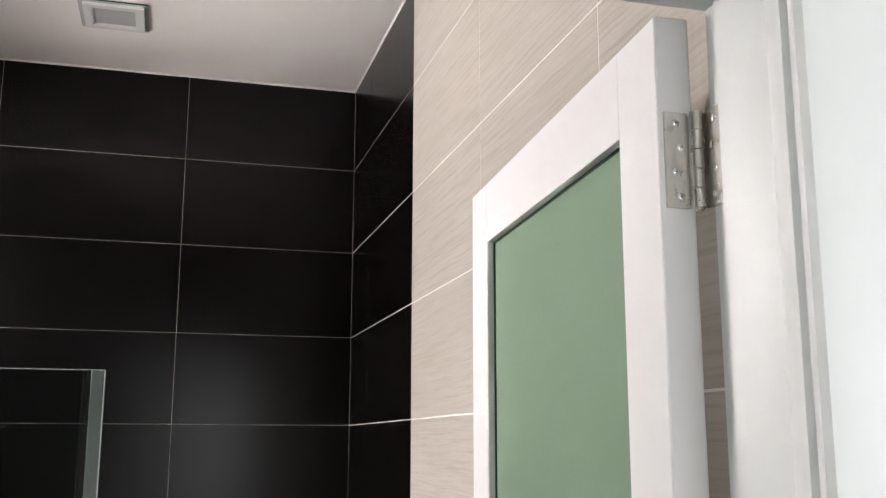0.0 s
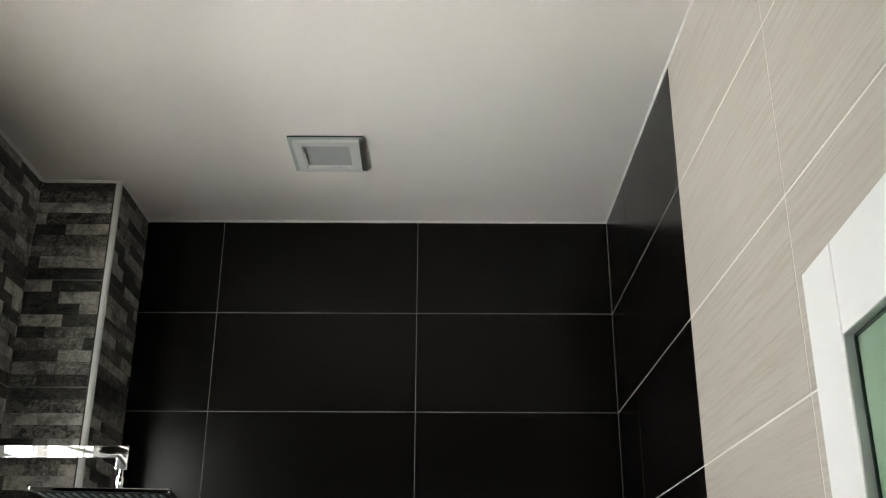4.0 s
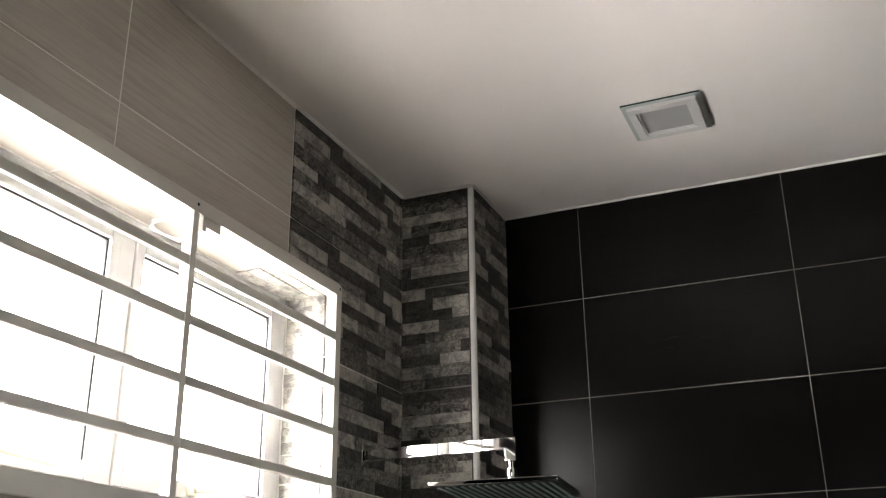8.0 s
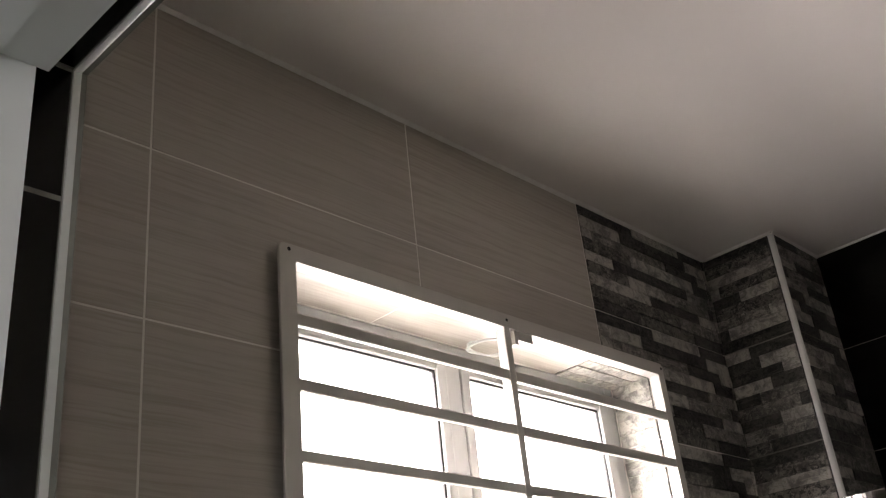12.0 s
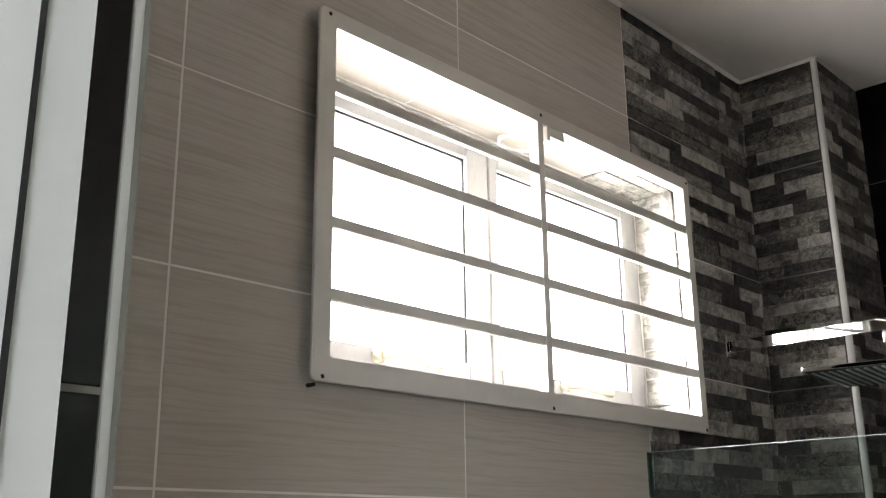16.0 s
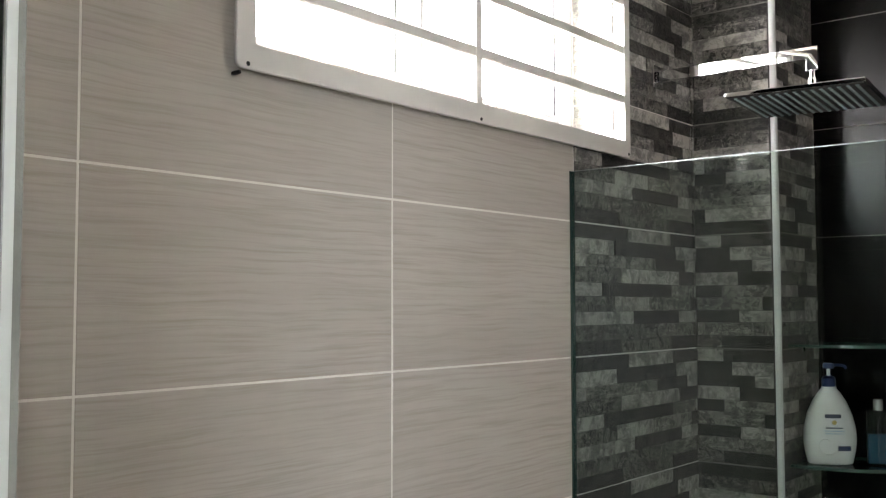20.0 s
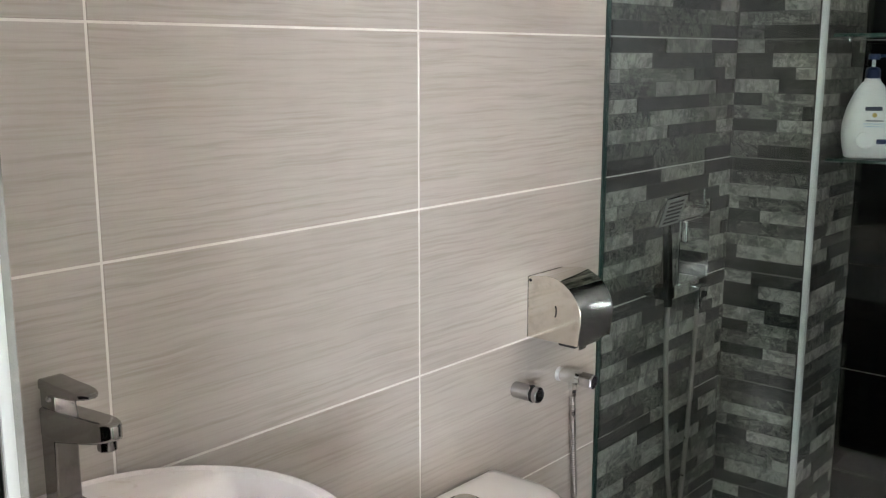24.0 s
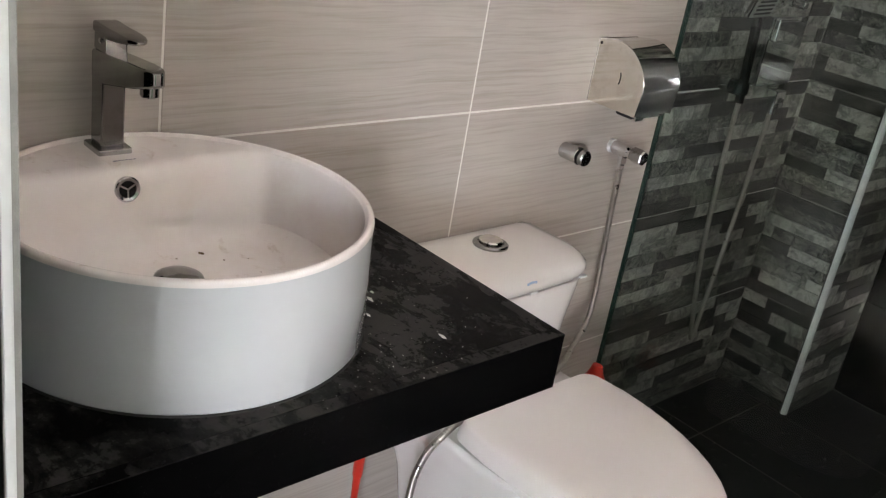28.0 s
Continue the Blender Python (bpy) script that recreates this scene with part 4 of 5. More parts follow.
ov = part("overflow", lathe([(0.0165, -0.002), (0.0165, 0.002), (0.0150, 0.003), (0.0115, 0.002), (0.0112, 0.0005)], 28, cap0=True, cap1=True), M_DULL, basin, "dull metal overflow ring", m=OV)
part("overflow_hole", lathe([(0.0110, 0.0006), (0.0108, 0.0010)], 24), M_DARK, ov)
for i in range(3):
    part("spoke", moved(box(-0.0012, 0.0012, 0.0, 0.0115, 0.0012, 0.0022), pose(0, 0, 0, 0, 0, 120 * i + 30)), M_DULL, ov)
for dy, w, d in ((-0.020, 0.006, 0.0026), (-0.0135, 0.004, 0.0018), (-0.0085, 0.003, 0.0016), (-0.0040, 0.0034, 0.0016), (0.0012, 0.0042, 0.0016), (0.0070, 0.0034, 0.0016)):
    part("print_mark", moved(box(0.0, d, dy, dy + w, 0, 0.0004), pose(0.0875, 1.172, 0.9162, 0, 5, 0)), M_INK, basin, "tiny dark maker's mark")

specks = bmesh.new()
rs = random.Random(4)
for x, y, z, s in ((0.165, 1.24, 0.8062, 0.005), (0.19, 1.26, 0.804, 0.0022), (0.165, 1.205, 0.8048, 0.0016), (0.24, 1.285, 0.8045, 0.0014), (0.2, 1.29, 0.805, 0.0012)):
    moved_bm = bmesh.new()
    bmesh.ops.create_icosphere(moved_bm, subdivisions=1, radius=s)
    moved(moved_bm, pose(x, y, z, 0, 0, rs.uniform(0, 180)) @ Matrix.Diagonal((1.0, 0.5, 0.3, 1)))
    tmp = bpy.data.meshes.new("tmp")
    moved_bm.to_mesh(tmp)
    moved_bm.free()
    specks.from_mesh(tmp)
    bpy.data.meshes.remove(tmp)
tagged(part("debris_specks", specks, plain("brown_debris", (0.16, 0.09, 0.03), (0.08, 0.05, 0.02), 90.0, 0.8)), "brown specks of dirt in the basin", "debris", kind="stuff")

ZT, TYC = 0.9105, 1.165
tap = thing("basin_tap", label="square limescaled chrome mixer tap on the basin's rear deck", category="tap")


def fitted(bm):
    """Brings the tap to its size: slim body, longer spout, standing on the deck."""
    for v in bm.verts:
        x, y, z = v.co
        v.co = (0.060 + (x - 0.086) * (0.98 if x > 0.086 else 0.85), TYC + (y - TYC) * 0.9, 0.9165 + (z - ZT) * 0.93)
    return bm


def bar_sections(rows, r):
    """A bar along x with a rounded end: rows of x, width, lower and upper height."""
    return loft([[(x, TYC + u, v) for u, v in rounded(w, z1 - z0, min(r, w * 0.3, (z1 - z0) * 0.4), 4, 0, (z0 + z1) / 2)] for x, w, z0, z1 in rows])


part("base_plate", fitted(box(0.041, 0.0950, TYC - 0.0250, TYC + 0.0250, ZT - 0.002, ZT + 0.008, 0.002, 2)), M_TAP, tap)
part("body", fitted(box(0.047, 0.086, TYC - 0.0175, TYC + 0.0175, ZT + 0.0072, 1.040, 0.004, 3)), M_TAP, tap)
spout = part("spout", fitted(bar_sections([(0.048, 0.033, 1.011, 1.0465), (0.050, 0.036, 1.009, 1.0485), (0.086, 0.036, 1.008, 1.0515), (0.130, 0.036, 1.0185, 1.0555), (0.165, 0.036, 1.027, 1.0585), (0.180, 0.0345, 1.0315, 1.059),
                                      (0.190, 0.030, 1.0345, 1.059), (0.197, 0.023, 1.0365, 1.0585), (0.2005, 0.013, 1.0385, 1.0565), (0.2015, 0.006, 1.0405, 1.0545)], 0.004)), M_TAP, tap)
part("aerator", fitted(moved(lathe([(0.0105, -0.010), (0.012, -0.0085), (0.012, 0.004)], 24), pose(0.180, TYC, 1.0310))), M_TAP, spout)
cart = part("cartridge_cap", fitted(box(0.050, 0.090, TYC - 0.016, TYC + 0.016, 1.0490, 1.0735, 0.003, 2)), M_TAP, tap)
part("lever_handle", fitted(bar_sections([(0.049, 0.032, 1.0740, 1.0855), (0.051, 0.035, 1.0725, 1.0868), (0.060, 0.035, 1.0715, 1.0872), (0.092, 0.035, 1.0700, 1.0862), (0.122, 0.0345, 1.0738, 1.0868), (0.137, 0.033, 1.0765, 1.0862),
                                        (0.145, 0.028, 1.0780, 1.0856), (0.1505, 0.020, 1.0790, 1.0845), (0.1540, 0.010, 1.0798, 1.0832)], 0.003)), M_TAP, tap)
part("set_screw", fitted(moved(lathe([(0.004, 0), (0.004, 0.002), (0.003, 0.003)], 16), pose(0.076, TYC - 0.016, 1.0650, 90))), M_CHROME, cart)

chips, grit = bmesh.new(), bmesh.new()
for i in range(190):
    s = rs.choice((0.0004, 0.0005, 0.0006, 0.0007, 0.0011)) if i > 4 else rs.uniform(0.003, 0.006)
    x, y = rs.uniform(0.25, 0.499), rs.triangular(1.05, 1.56, 1.36)
    if i < 4:
        x, y = ((0.25, 1.445), (0.295, 1.43), (0.345, 1.385), (0.31, 1.415))[i]
    if (x - BX) ** 2 + (y - BY) ** 2 < 0.235 ** 2:
        continue
    a = rs.uniform(0, 6)
    prism([(x + s * math.cos(a + k * 1.4) * (1 + 0.5 * (k % 2)), y + 0.6 * s * math.sin(a + k * 1.4)) for k in range(4)], "z", 0.7703, 0.7711 if i < 30 else 0.7707, chips if i < 30 else grit)
tagged(part("paint_chips", chips, M_CAULK, smooth=0), "small white chips and grit on the black counter", "debris", kind="stuff")
tagged(part("counter_grit", grit, M_GRIT, smooth=0), "fine grey grit dried onto the black counter", "debris", kind="stuff")

# ---- toilet ----
TY = 1.892


def slab(x0, x1, hw0, hw1, z, front_r, back_r, n=10):
    """A plan outline: square at the back with round corners, rounded at the front."""
    pts = []
    for i in range(n + 1):
        a = radians(-90 + 90 * i / n)
        pts.append((x1 - front_r * (1 - math.cos(a)), TY + hw1 * math.sin(a)))
    for i in range(1, n + 1):
        a = radians(90 * i / n)
        pts.append((x1 - front_r * (1 - math.cos(a)), TY + hw1 * math.sin(a)))
    for i in range(n // 2 + 1):
        a = radians(90 + 90 * i / (n // 2))
        pts.append((x0 + back_r + back_r * math.cos(a), TY + hw0 - back_r + back_r * math.sin(a)))
    for i in range(n // 2 + 1):
        a = radians(180 + 90 * i / (n // 2))
        pts.append((x0 + back_r + back_r * math.cos(a), TY - hw0 + back_r + back_r * math.sin(a)))
    return [(x, y, z) for x, y in pts]


toilet = thing("toilet", label="white close-coupled ceramic toilet with closed lid against the wall", category="toilet")
part("pedestal", loft([slab(0.06, 0.50, 0.115, 0.115, 0.0, 0.2, 0.05), slab(0.06, 0.52, 0.12, 0.12, 0.05, 0.22, 0.05), slab(0.04, 0.57, 0.14, 0.14, 0.22, 0.26, 0.05), slab(0.02, 0.635, 0.172, 0.176, 0.33, 0.32, 0.05),
                       slab(0.012, 0.652, 0.182, 0.186, 0.372, 0.33, 0.04), slab(0.012, 0.652, 0.182, 0.186, 0.388, 0.33, 0.04), slab(0.016, 0.646, 0.178, 0.182, 0.394, 0.33, 0.04)]), M_CERAMIC, toilet)
part("seat_ring", loft([slab(0.236, 0.646, 0.168, 0.174, 0.3942, 0.33, 0.03), slab(0.236, 0.646, 0.168, 0.174, 0.4005, 0.33, 0.03)]), M_SEAT, toilet)
part("lid", loft([slab(0.234, 0.660, 0.180, 0.186, 0.4008, 0.33, 0.032), slab(0.231, 0.664, 0.184, 0.190, 0.403, 0.33, 0.035), slab(0.2325, 0.6625, 0.1825, 0.1885, 0.415, 0.33, 0.035), slab(0.2365, 0.658, 0.178, 0.1835, 0.4315, 0.33, 0.034),
                  slab(0.239, 0.655, 0.1755, 0.181, 0.4355, 0.33, 0.033), slab(0.243, 0.649, 0.171, 0.176, 0.438, 0.325, 0.03), slab(0.26, 0.62, 0.15, 0.152, 0.4395, 0.30, 0.02), slab(0.32, 0.55, 0.08, 0.08, 0.4405, 0.2, 0.01)]),
     M_SEAT, toilet, "flat closed plastic lid", smooth=40)


def tank_loop(x0, x1, hw, z, bow, r=0.048, n=12):
    """Plan of the cistern: bowed front with round corners, flat at the wall."""
    pts = []
    for i in range(2 * n + 1):
        t = math.sin(radians(-90 + 180 * i / (2 * n)))
        e = max(0.0, abs(t) - 0.72) / 0.28
        pts.append((x1 - bow * t * t - r * (1 - math.sqrt(max(0.0, 1 - e * e))), TY + hw * t, z))
    pts += [(x0 + 0.012, TY + hw - 0.002, z), (x0, TY + hw - 0.014, z), (x0, TY - hw + 0.014, z), (x0 + 0.012, TY - hw + 0.002, z)]
    return pts


tank = part("tank", loft([tank_loop(0.006, 0.165, 0.168, 0.3945, 0.010), tank_loop(0.006, 0.176, 0.174, 0.46, 0.012), tank_loop(0.006, 0.188, 0.182, 0.56, 0.014), tank_loop(0.006, 0.194, 0.186, 0.6145, 0.014), tank_loop(0.008, 0.192, 0.184, 0.617, 0.014)]), M_CERAMIC, toilet, smooth=45)
part("tank_lid", loft([tank_loop(0.004, 0.186, 0.178, 0.6222, 0.014), tank_loop(0.003, 0.194, 0.186, 0.6222, 0.014), tank_loop(0.003, 0.1965, 0.188, 0.6245, 0.014), tank_loop(0.003, 0.200, 0.191, 0.636, 0.014), tank_loop(0.004, 0.199, 0.189, 0.646, 0.014, 0.052),
                       tank_loop(0.006, 0.192, 0.182, 0.655, 0.014, 0.055), tank_loop(0.010, 0.180, 0.170, 0.6625, 0.012, 0.055), tank_loop(0.02, 0.160, 0.145, 0.6675, 0.010, 0.05), tank_loop(0.035, 0.130, 0.10, 0.6695, 0.006, 0.04), tank_loop(0.05, 0.11, 0.05, 0.6702, 0.003, 0.02)]), M_CERAMIC, toilet, smooth=60)
for y in (1.905, 2.052):
    part("lid_pad", box(0.178, 0.1945 if y < 2 else 0.187, y - 0.009, y + 0.009, 0.6172, 0.6220, 0.001, 1), M_PVC, toilet, "small white spacer under the cistern lid")
fb = part("flush_ring", moved(lathe([(0.034, 0.0), (0.034, 0.003), (0.031, 0.0055), (0.025, 0.006), (0.0235, 0.004)], 32), pose(0.082, 1.888, 0.6706)), M_TAP, toilet, "chrome flush surround")
part("flush_button", moved(lathe([(0.0225, 0.0), (0.0225, 0.007), (0.020, 0.0095), (0.0, 0.010)], 32, cap1=False), pose(0.082, 1.888, 0.673)), M_MIRROR, fb)
for dy, w, dz in ((-0.014, 0.0034, 0.0), (-0.0095, 0.0034, 0.0008), (-0.005, 0.003, 0.0014), (-0.001, 0.0034, 0.0016), (0.0036, 0.003, 0.0014), (0.0076, 0.0036, 0.0008)):
    part("print_mark", moved(box(0.0, 0.0006, dy, dy + w, dz, dz + 0.0042), pose(0.1996, 1.888, 0.643, 0, -18, 0)), M_BLUEINK, toilet, "small pale blue maker's mark")

# ---- fittings between toilet and shower ----
tp = thing("paper_holder", label="polished steel covered toilet paper holder on the wall", category="paper holder")
prof = [(0.002, 0.905), (0.002, 1.028)] + [(0.045 + 0.082 * math.sin(radians(a)), 0.953 + 0.082 * math.cos(radians(a))) for a in range(0, 96, 8)] + [(0.121, 0.905)]
part("side_panel", prism(prof, "y", 2.180, 2.1815), M_HOLDER, tp)
part("side_panel", prism(prof, "y", 2.2965, 2.298), M_HOLDER, tp)
arc = [(0.045 + 0.0825 * math.sin(radians(a)), 0.953 + 0.0825 * math.cos(radians(a))) for a in range(0, 96, 6)]
cover = [(0.002, 1.0285), *arc, (0.1215, 0.912), (0.1200, 0.912)] + [(x - 0.0015 * math.sin(radians(6 * i)), z - 0.0015) for i, (x, z) in reversed(list(enumerate(arc)))] + [(0.002, 1.027)]
part("cover", prism(cover, "y", 2.1818, 2.2962), M_MIRROR, tp, "curved mirror-polished cover")
# black block put in for the dark opening under the cover
part("paper_edge", box(0.07, 0.112, 2.187, 2.291, 0.897, 0.93, 0.003, 1), M_GASKET, tp, "black block standing for the shade in the roll opening")
part("front_lip", boxes((0.1195, 0.1218, 2.1850, 2.2100, 0.897, 0.9118), (0.1195, 0.1218, 2.2102, 2.2600, 0.902, 0.9118), (0.1195, 0.1218, 2.2602, 2.2930, 0.907, 0.9118)), M_MIRROR, tp, "stepped lower lip")
part("thumb_notch", moved(tube([Vector((0.066 + 0.004 * math.sin(radians(a)), 0, 0.012 * math.cos(radians(a)))) for a in range(20, 161, 10)], 0.0012, 6), pose(0.0, 2.1797, 0.967)), M_DARK, tp)
part("back_edge", boxes((0.0006, 0.0019, 2.1792, 2.2988, 0.9045, 1.0290)), M_DULL, tp, "dark rear edge")
part("rivet", moved(lathe([(0.0, 0.0012), (0.002, 0.001), (0.0032, 0.0)], 14, cap0=False), pose(0.007, 2.1797, 1.0215, 90)), M_DARK, tp)

hook = thing("spray_holder", label="small steel holder for a bidet spray on the beige wall", category="holder")
part("barrel", along_x(lathe([(0.0155, 0.0), (0.0165, 0.002), (0.0165, 0.0425), (0.0155, 0.0435)], 26)), M_DULL, hook, m=pose(0.0005, 2.142, 0.803))
part("slot", along_x(lathe([(0.0125, 0.0), (0.0125, 0.0058)], 24)), M_DARK, hook, "dark slot", m=pose(0.0442, 2.142, 0.803))
part("slot_bridge", moved(box(0.0442, 0.0500, -0.010, 0.010, -0.0163, -0.0128, 0.001, 1), pose(0, 2.142, 0.803)), M_DULL, hook)
part("keyhole", moved(lathe([(0.0058, 0.0), (0.0058, 0.0012), (0.0046, 0.0014)], 18), pose(0.0425, 2.142, 0.8185)), M_DARK, hook, "round dark keyhole")
part("clip", along_x(lathe([(0.0155, 0.0), (0.0165, 0.001), (0.0162, 0.0095), (0.0145, 0.0115)], 26)), M_DULL, hook, m=pose(0.0502, 2.142, 0.803))

valve = thing("angle_valve", label="chrome angle valve with a ribbed steel hose to the toilet side", category="valve")
part("wall_collar", along_x(lathe([(0.0155, 0.0), (0.0150, 0.005), (0.0135, 0.007)], 24)), M_PVC, valve, m=pose(0.0005, 2.297, 0.797))
part("valve_body", along_x(lathe([(0.0125, 0.0), (0.0135, 0.002), (0.0145, 0.006), (0.0145, 0.040), (0.0125, 0.043), (0.0125, 0.05)], 22)), M_CHROME, valve, m=pose(0.0075, 2.297, 0.797))
part("knob", along_x(lathe([(0.013, 0.0), (0.0165, 0.002), (0.0165, 0.028), (0.014, 0.031)], 6)), M_DULL, valve, m=pose(0.058, 2.297, 0.797))
part("outlet_nut", moved(lathe([(0.010, 0.0), (0.010, -0.016), (0.0085, -0.02), (0.0085, -0.03)], 6), pose(0.036, 2.297, 0.787)), M_CHROME, valve)
line = spline([(0.036, 2.297, 0.757), (0.042, 2.294, 0.66), (0.055, 2.285, 0.53), (0.085, 2.245, 0.44), (0.13, 2.15, 0.412), (0.185, 2.04, 0.418), (0.205, 1.93, 0.4045), (0.208, 1.80, 0.405), (0.225, 1.73, 0.415), (0.236, 1.69, 0.41), (0.222, 1.672, 0.37),
               (0.205, 1.668, 0.30), (0.2, 1.67, 0.20), (0.21, 1.675, 0.10)], 30)
part("hose", tube(line, 0.0070, 12, 0.0050), M_HOSE, valve, "ribbed steel hose")

cleaner = thing("cleaner_bottle", pose(0.072, 2.345, 0.0), label="white cleaner bottle with red cap on the floor", category="bottle")
part("bottle_body", loft([oval(0.034, 0.027, 0.0), oval(0.037, 0.030, 0.006), oval(0.037, 0.030, 0.13), oval(0.030, 0.025, 0.17), oval(0.018, 0.018, 0.205), oval(0.015, 0.015, 0.222)]), M_BOTTLE, cleaner)
part("cap", loft([oval(0.026, 0.024, 0.2225, 24, 1), oval(0.0265, 0.0245, 0.232, 24, 1), oval(0.024, 0.022, 0.248, 24, 1), oval(0.018, 0.014, 0.262, 24, 1), oval(0.013, 0.009, 0.280, 24, 1)]), M_RED, cleaner, "red screw cap")

brush = thing("toilet_brush", pose(0.062, 1.664, 0.0), label="red-handled toilet brush standing under the counter", category="brush")
part("handle", moved(lathe([(0.0055, 0.10), (0.0065, 0.16), (0.0075, 0.215), (0.0098, 0.222), (0.0105, 0.29), (0.0095, 0.33), (0.006, 0.342)], 18), Matrix.Identity(4)), M_RED, brush)
part("brush_head", lathe([(0.018, 0.0), (0.036, 0.006), (0.040, 0.04), (0.034, 0.085), (0.008, 0.105)], 20), M_BOTTLE, brush)

# ---- tiles ----
tile_cache = {}


def tile_mesh(w, h, material, d=0.006, c=0.0007):
    key = (round(w, 4), round(h, 4), material.name)
    if key not in tile_cache:
        me = bpy.data.meshes.new("tile")
        v = [(0, d, 0), (w, d, 0), (w, d, h), (0, d, h), (0, c, 0), (w, c, 0), (w, c, h), (0, c, h), (c, 0, c), (w - c, 0, c), (w - c, 0, h - c), (c, 0, h - c)]
        f = [(8, 9, 10, 11)] + [(a + i, a + (i + 1) % 4, a + 4 + (i + 1) % 4, a + 4 + i) for a in (0, 4) for i in range(4)]
        me.from_pydata(v, [], f)
        me.materials.append(material)
        tile_cache[key] = me
    return tile_cache[key]


def minus(r, hole):
    """What is left of rectangle r (u0, u1, v0, v1) outside hole, as rectangles."""
    u0, u1, v0, v1 = r
    a0, a1, b0, b1 = max(u0, hole[0]), min(u1, hole[1]), max(v0, hole[2]), min(v1, hole[3])
    if a0 >= a1 or b0 >= b1:
        return [r]
    return [q for q in ((u0, a0, v0, v1), (a1, u1, v0, v1), (a0, a1, v0, b0), (a0, a1, b1, v1)) if q[1] - q[0] > 0.004 and q[3] - q[2] > 0.004]


J = 0.0018                                   # half a joint


def tile_at(parent, m, r, material):
    ob = new("tile", tile_mesh(r[1] - r[0], r[3] - r[2], material))
    ob.parent = parent
    ob.matrix_basis = m @ Matrix.Translation((r[0], 0, r[2]))
    return ob


def cut_tile(parent, m, pieces, material):
    """A tile cut round an opening: one mesh of several rectangles."""
    u, v = pieces[0][0], pieces[0][2]
    verts, faces = [], []
    for u0, u1, v0, v1 in pieces:
        k = len(verts)
        verts += [(a - u, d, b - v) for d in (0.0, 0.006) for a, b in ((u0, v0), (u1, v0), (u1, v1), (u0, v1))]
        faces += [(k, k + 1, k + 2, k + 3)] + [(k + i, k + 4 + i, k + 4 + (i + 1) % 4, k + (i + 1) % 4) for i in range(4)]
    me = bpy.data.meshes.new("tile")
    me.from_pydata(verts, [], faces)
    me.materials.append(material)
    ob = new("tile", me)
    ob.parent = parent
    ob.matrix_basis = m @ Matrix.Translation((u, 0, v))


def lay(parent, m, us, vs, material, hole=None, J=J):
    for u0, u1 in zip(us, us[1:]):
        for v0, v1 in zip(vs, vs[1:]):
            r = (u0 + J, u1 - J, v0 + J, v1 - J)
            rest = [r] if hole is None else minus(r, hole)
            if rest == [r]:
                tile_at(parent, m, r, material)
            elif rest:
                cut_tile(parent, m, rest, material)


ROWS_Z = [0.3 * i for i in range(11)]
WEST, NORTH, EAST = pose(0, 0, 0, 0, 0, 90), pose(0, Y1, 0), pose(X1, 0, 0, 0, 0, -90)
lay(wall_west, WEST, [Y0, 1.26, 1.86, 2.46], ROWS_Z, M_BEIGE, (WIN_Y0, WIN_Y1, WIN_Z0, WIN_Z1))
lay(wall_north, NORTH, [0.226, 0.465, 1.067, X1], ROWS_Z, M_BLACK, J=0.0009)
lay(wall_east, EAST, [-Y1, -3.06, -2.458], ROWS_Z, M_BLACK, J=0.0009)
lay(wall_east, EAST, [-2.458, -1.857, -1.257, -Y0], ROWS_Z, M_BEIGE)
lay(wall_south, pose(0.735, 0, 0, 0, 0, 90), [0.750, 0.7905], [*ROWS_Z[:8], 2.195], M_BLACK)
# unseen inner face: black tiles assumed, added to keep reflections dark
lay(wall_south, pose(0, Y0, 0, 0, 0, 180), [-X1, -1.067, -0.465, 0.0], ROWS_Z, M_BLACK, (-X1, -0.7235, 0.0, 2.2065), J=0.0009)
# underside over the doorway, and the window head
lay(wall_south, pose(0, 0, 2.195, 90), [0.735, 1.067, X1], [-0.7905, -0.757], M_BLACK)
lay(wall_west, pose(0, 0, WIN_Z1, 90, 0, 90), [WIN_Y0, 1.822, 2.408], [-0.111, 0.0], M_BEIGE)
# the window's sill and its other side reveal
lay(wall_west, pose(0, 0, WIN_Z0, -90, 0, 90), [WIN_Y0, 1.822, 2.408, WIN_Y1], [0.0, 0.111], M_BEIGE)
lay(wall_west, pose(0, WIN_Y0, 0, 0, 0, 180), [0.0, 0.111], [WIN_Z0, 2.1, 2.4, WIN_Z1], M_BEIGE)
for x0, x1 in zip([0.0, 0.155, 0.755, 1.355], [0.155, 0.755, 1.355, X1]):
    for i in range(-1, 8):
        y0, y1 = max(0.965 + 0.3 * i, 0.61), min(1.265 + 0.3 * i, Y1)
        ob = new("tile", tile_mesh(x1 - x0 - 2 * J, y1 - y0 - 2 * J, M_FLOOR))
        ob.parent = floor
        ob.matrix_basis = pose(x0 + J, y0 + J, 0, -90)

# ledge-stone tiles: each a backing with rows of stones of uneven depth
stone_rng = random.Random(11)
stone_cache = {}


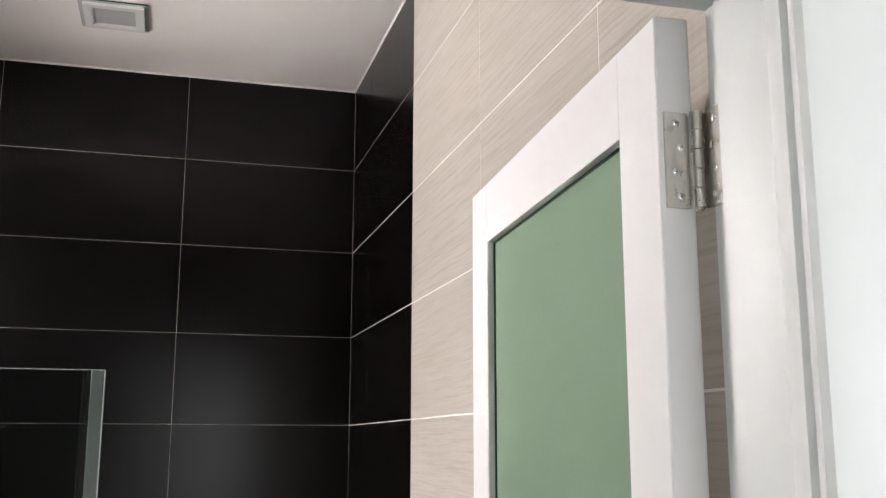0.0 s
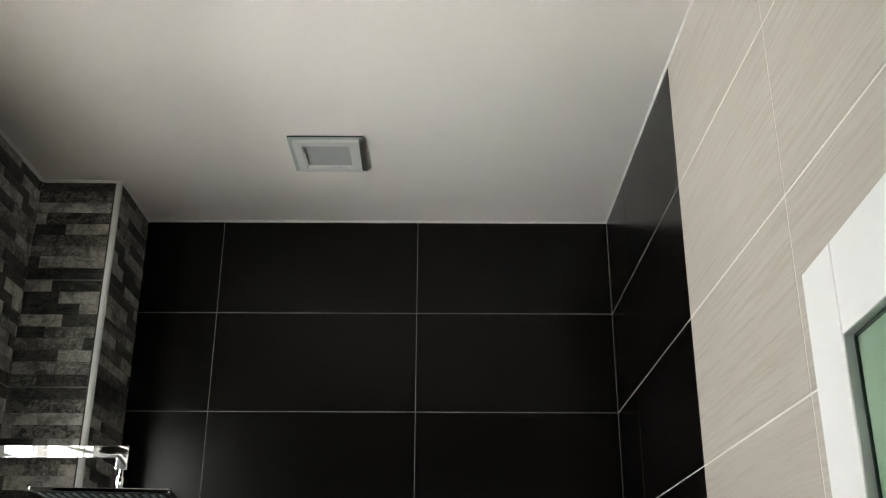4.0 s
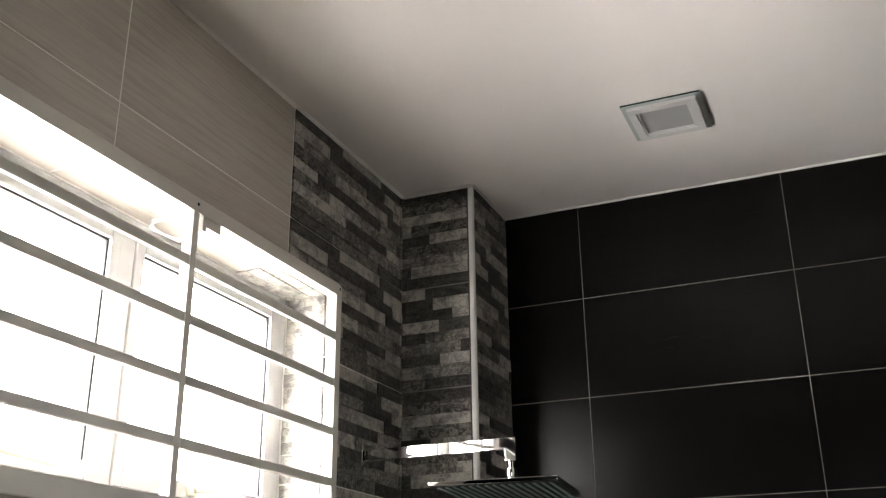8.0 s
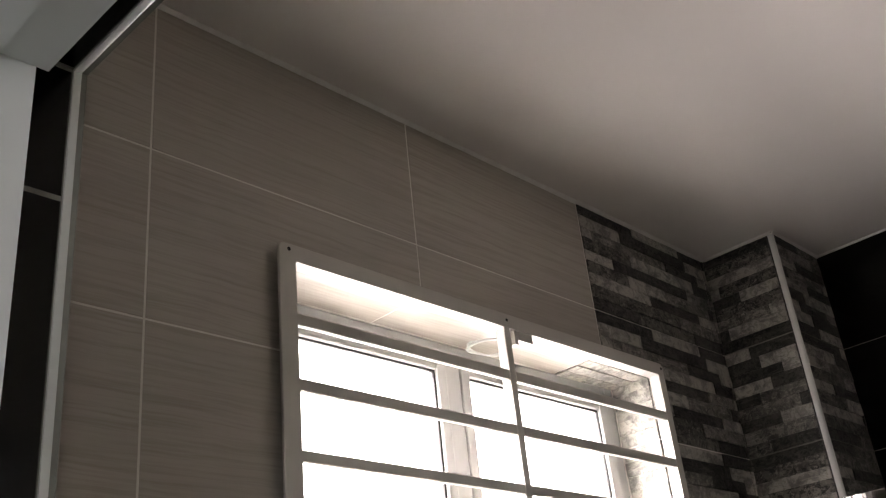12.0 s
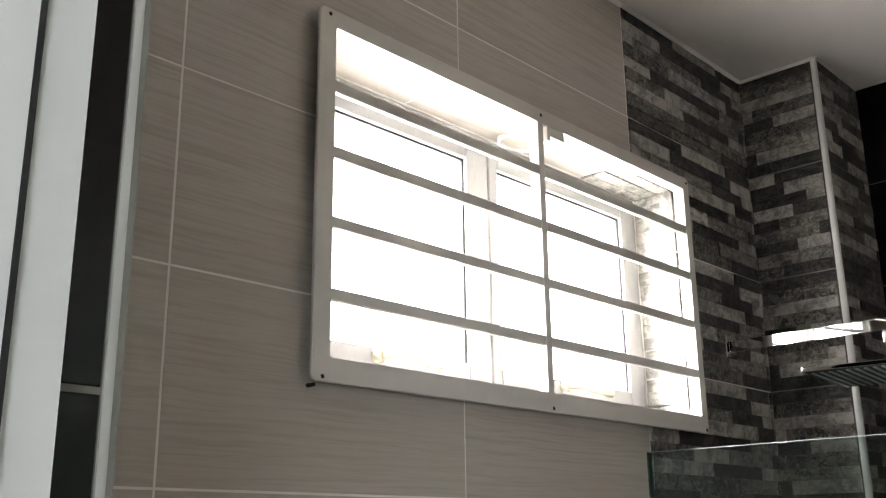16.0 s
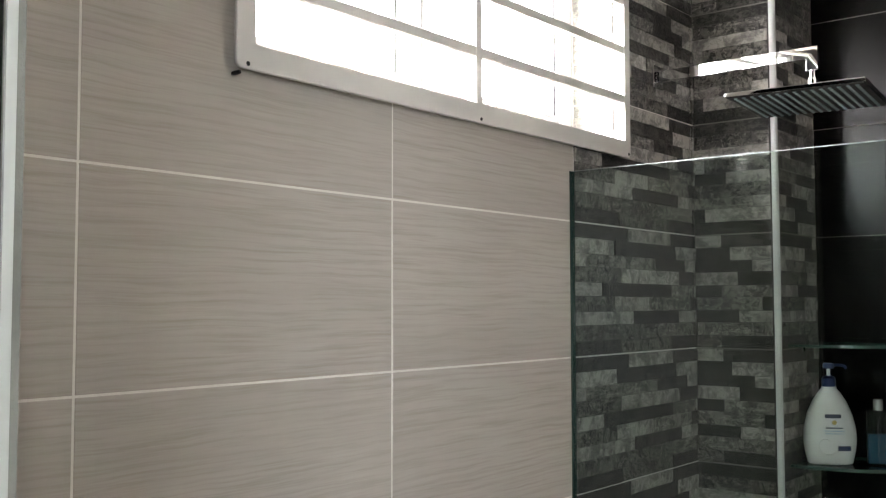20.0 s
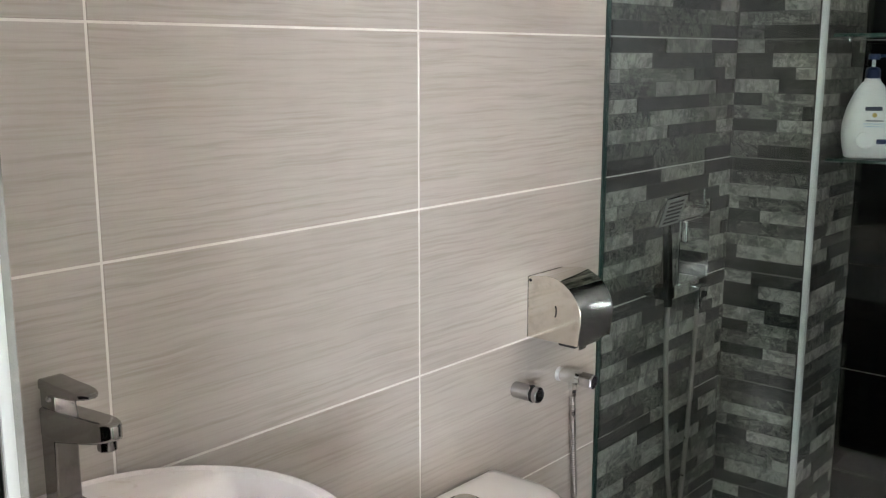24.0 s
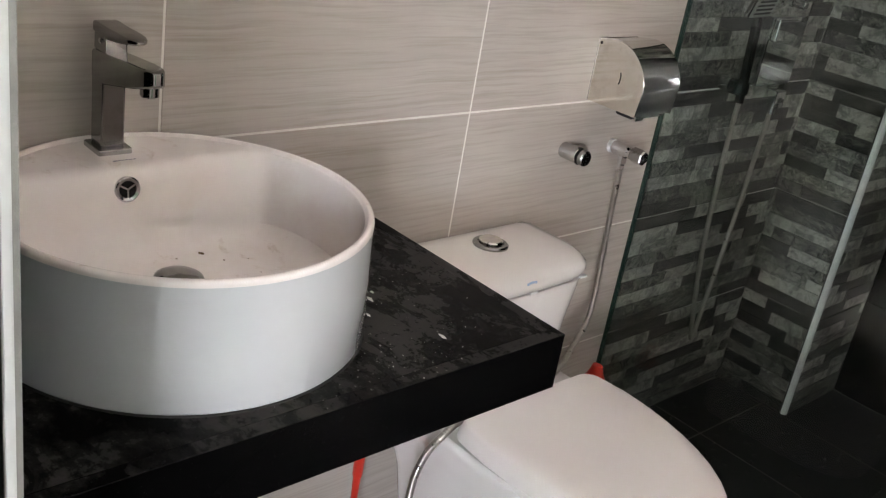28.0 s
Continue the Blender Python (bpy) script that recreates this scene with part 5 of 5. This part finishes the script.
def stone_mesh(w, h, variant, sort):
    key = (round(w, 4), round(h, 4), variant, sort)
    if key not in stone_cache:
        r = random.Random(variant * 977 + int(w * 1e4))
        nu = max(2, min(7, int(w / 0.03)))
        verts, faces = [], []
        for j in range(3):
            for i in range(nu + 1):
                edge = i in (0, nu) or j in (0, 2)
                verts.append((w * i / nu + (0 if i in (0, nu) else r.uniform(-0.006, 0.006)), r.uniform(0.0, 0.0012) if edge else r.uniform(-0.0012, 0.0004), h * j / 2))
        k = len(verts)
        loop = [(0, 0), (w, 0), (w, h), (0, h)]
        for j in range(2):
            for i in range(nu):
                a = j * (nu + 1) + i
                faces.append((a, a + 1, a + nu + 2, a + nu + 1))
        verts += [(u, 0.010, v) for u, v in loop]
        front = [list(range(nu + 1)), [(nu + 1) * j + nu for j in range(3)], [2 * (nu + 1) + i for i in range(nu, -1, -1)], [(nu + 1) * j for j in (2, 1, 0)]]
        for s, run in enumerate(front):
            faces.append(tuple(run[::-1]) + (k + s, k + (s + 1) % 4))
        me = bpy.data.meshes.new("stone")
        me.from_pydata(verts, [], faces)
        me.materials.append(M_STONES[sort])
        stone_cache[key] = me
    return stone_cache[key]


# one ledge-stone tile, 600 x 300 mm: nine courses from the top, each a height and its stones as (sort, far end)
COURSES = (
    (0.034, (("d", 0.241), ("p", 0.466), ("d", 0.60))),
    (0.035, (("p", 0.178), ("d", 0.490), ("p", 0.60))),
    (0.030, (("p", 0.045), ("m", 0.386), ("d", 0.55), ("p", 0.60))),
    (0.035, (("b", 0.204), ("p", 0.509), ("d", 0.60))),
    (0.031, (("p", 0.119), ("d", 0.466), ("m", 0.60))),
    (0.035, (("b", 0.178), ("p", 0.347), ("m", 0.574), ("d", 0.60))),
    (0.031, (("p", 0.265), ("d", 0.511), ("p", 0.60))),
    (0.035, (("b", 0.395), ("m", 0.60))),
    (0.034, (("d", 0.201), ("b", 0.463), ("d", 0.60))),
)


def courses(turned):
    """The tile's stones as (u0, u1, v0, v1, sort), upright or turned by half a turn."""
    top = 0.3
    for h, run in COURSES:
        u = 0.0
        for sort, e in run:
            yield (0.6 - e, 0.6 - u, 0.3 - top, 0.3 - top + h, sort) if turned else (u, e, top - h, top, sort)
            u = e
        top -= h


def ledge_tile(parent, m, u0, u1, v0, v1, start=0.0, turned=False, hole=None, only=""):
    """A piece of the tile, cut from start on, with stones of uneven depth on a dark backing."""
    backing = minus((u0 + J, u1 - J, v0 + J, v1 - J), hole) if hole else [(u0 + J, u1 - J, v0 + J, v1 - J)]
    if not backing:
        return
    cut_tile(parent, m @ Matrix.Translation((0, 0.0003, 0)), backing, M_MORTAR)
    for a0, a1, b0, b1, sort in courses(turned):
        for shift in (0.0, 0.6):
            q0, q1 = max(u0 + a0 - start + shift, u0 + J), min(u0 + a1 - start + shift, u1 - J)
            z0, z1 = max(v0 + b0, v0 + J), min(v0 + b1, v1 - J)
            if q1 - q0 < 0.004 or z1 - z0 < 0.006:
                continue
            for q in minus((q0, q1, z0, z1), hole) if hole else [(q0, q1, z0, z1)]:
                ww, hh = q[1] - q[0] - 0.0009, q[3] - q[2] - 0.0009
                if ww < 0.004 or hh < 0.004:
                    continue
                ob = new("stone", stone_mesh(ww, hh, stone_rng.randrange(4), only or sort))
                ob.parent = parent
                ob.matrix_basis = m @ Matrix.Translation((q[0] + 0.0004, stone_rng.choice((-0.0012, -0.0020, -0.0030, -0.0042, -0.0050)), q[2] + 0.0004))


GUARD_HOLE = (WIN_Y0, WIN_Y1, WIN_Z0, WIN_Z1)
PIER_F, PIER_S = pose(0, 3.075, 0), pose(0.225, 0, 0, 0, 0, 90)
for i, (a, b) in enumerate(zip(ROWS_Z, ROWS_Z[1:])):
    turned = i in (1, 3, 6, 7, 9)
    ledge_tile(wall_west, WEST, 2.46, 3.06, a, b, hole=GUARD_HOLE)
    ledge_tile(wall_west, WEST, 3.06, 3.075, a, b)
    ledge_tile(pier, PIER_F, 0.0, 0.2155, a, b, 0.390, turned)
    ledge_tile(pier, PIER_S, 3.0865, Y1, a, b, 0.0, turned)
# the window's side reveal and the end of its head
for a, b in ((2.0, 2.1), (2.1, 2.4), (2.4, 2.56)):
    ledge_tile(wall_west, pose(0, WIN_Y1, 0), -0.111, 0.0015, a, b, 0.2, only="p")
ledge_tile(wall_west, pose(0, 0, WIN_Z1, 90, 0, 90), 2.408, WIN_Y1, -0.111, 0.0, 0.1, only="p")
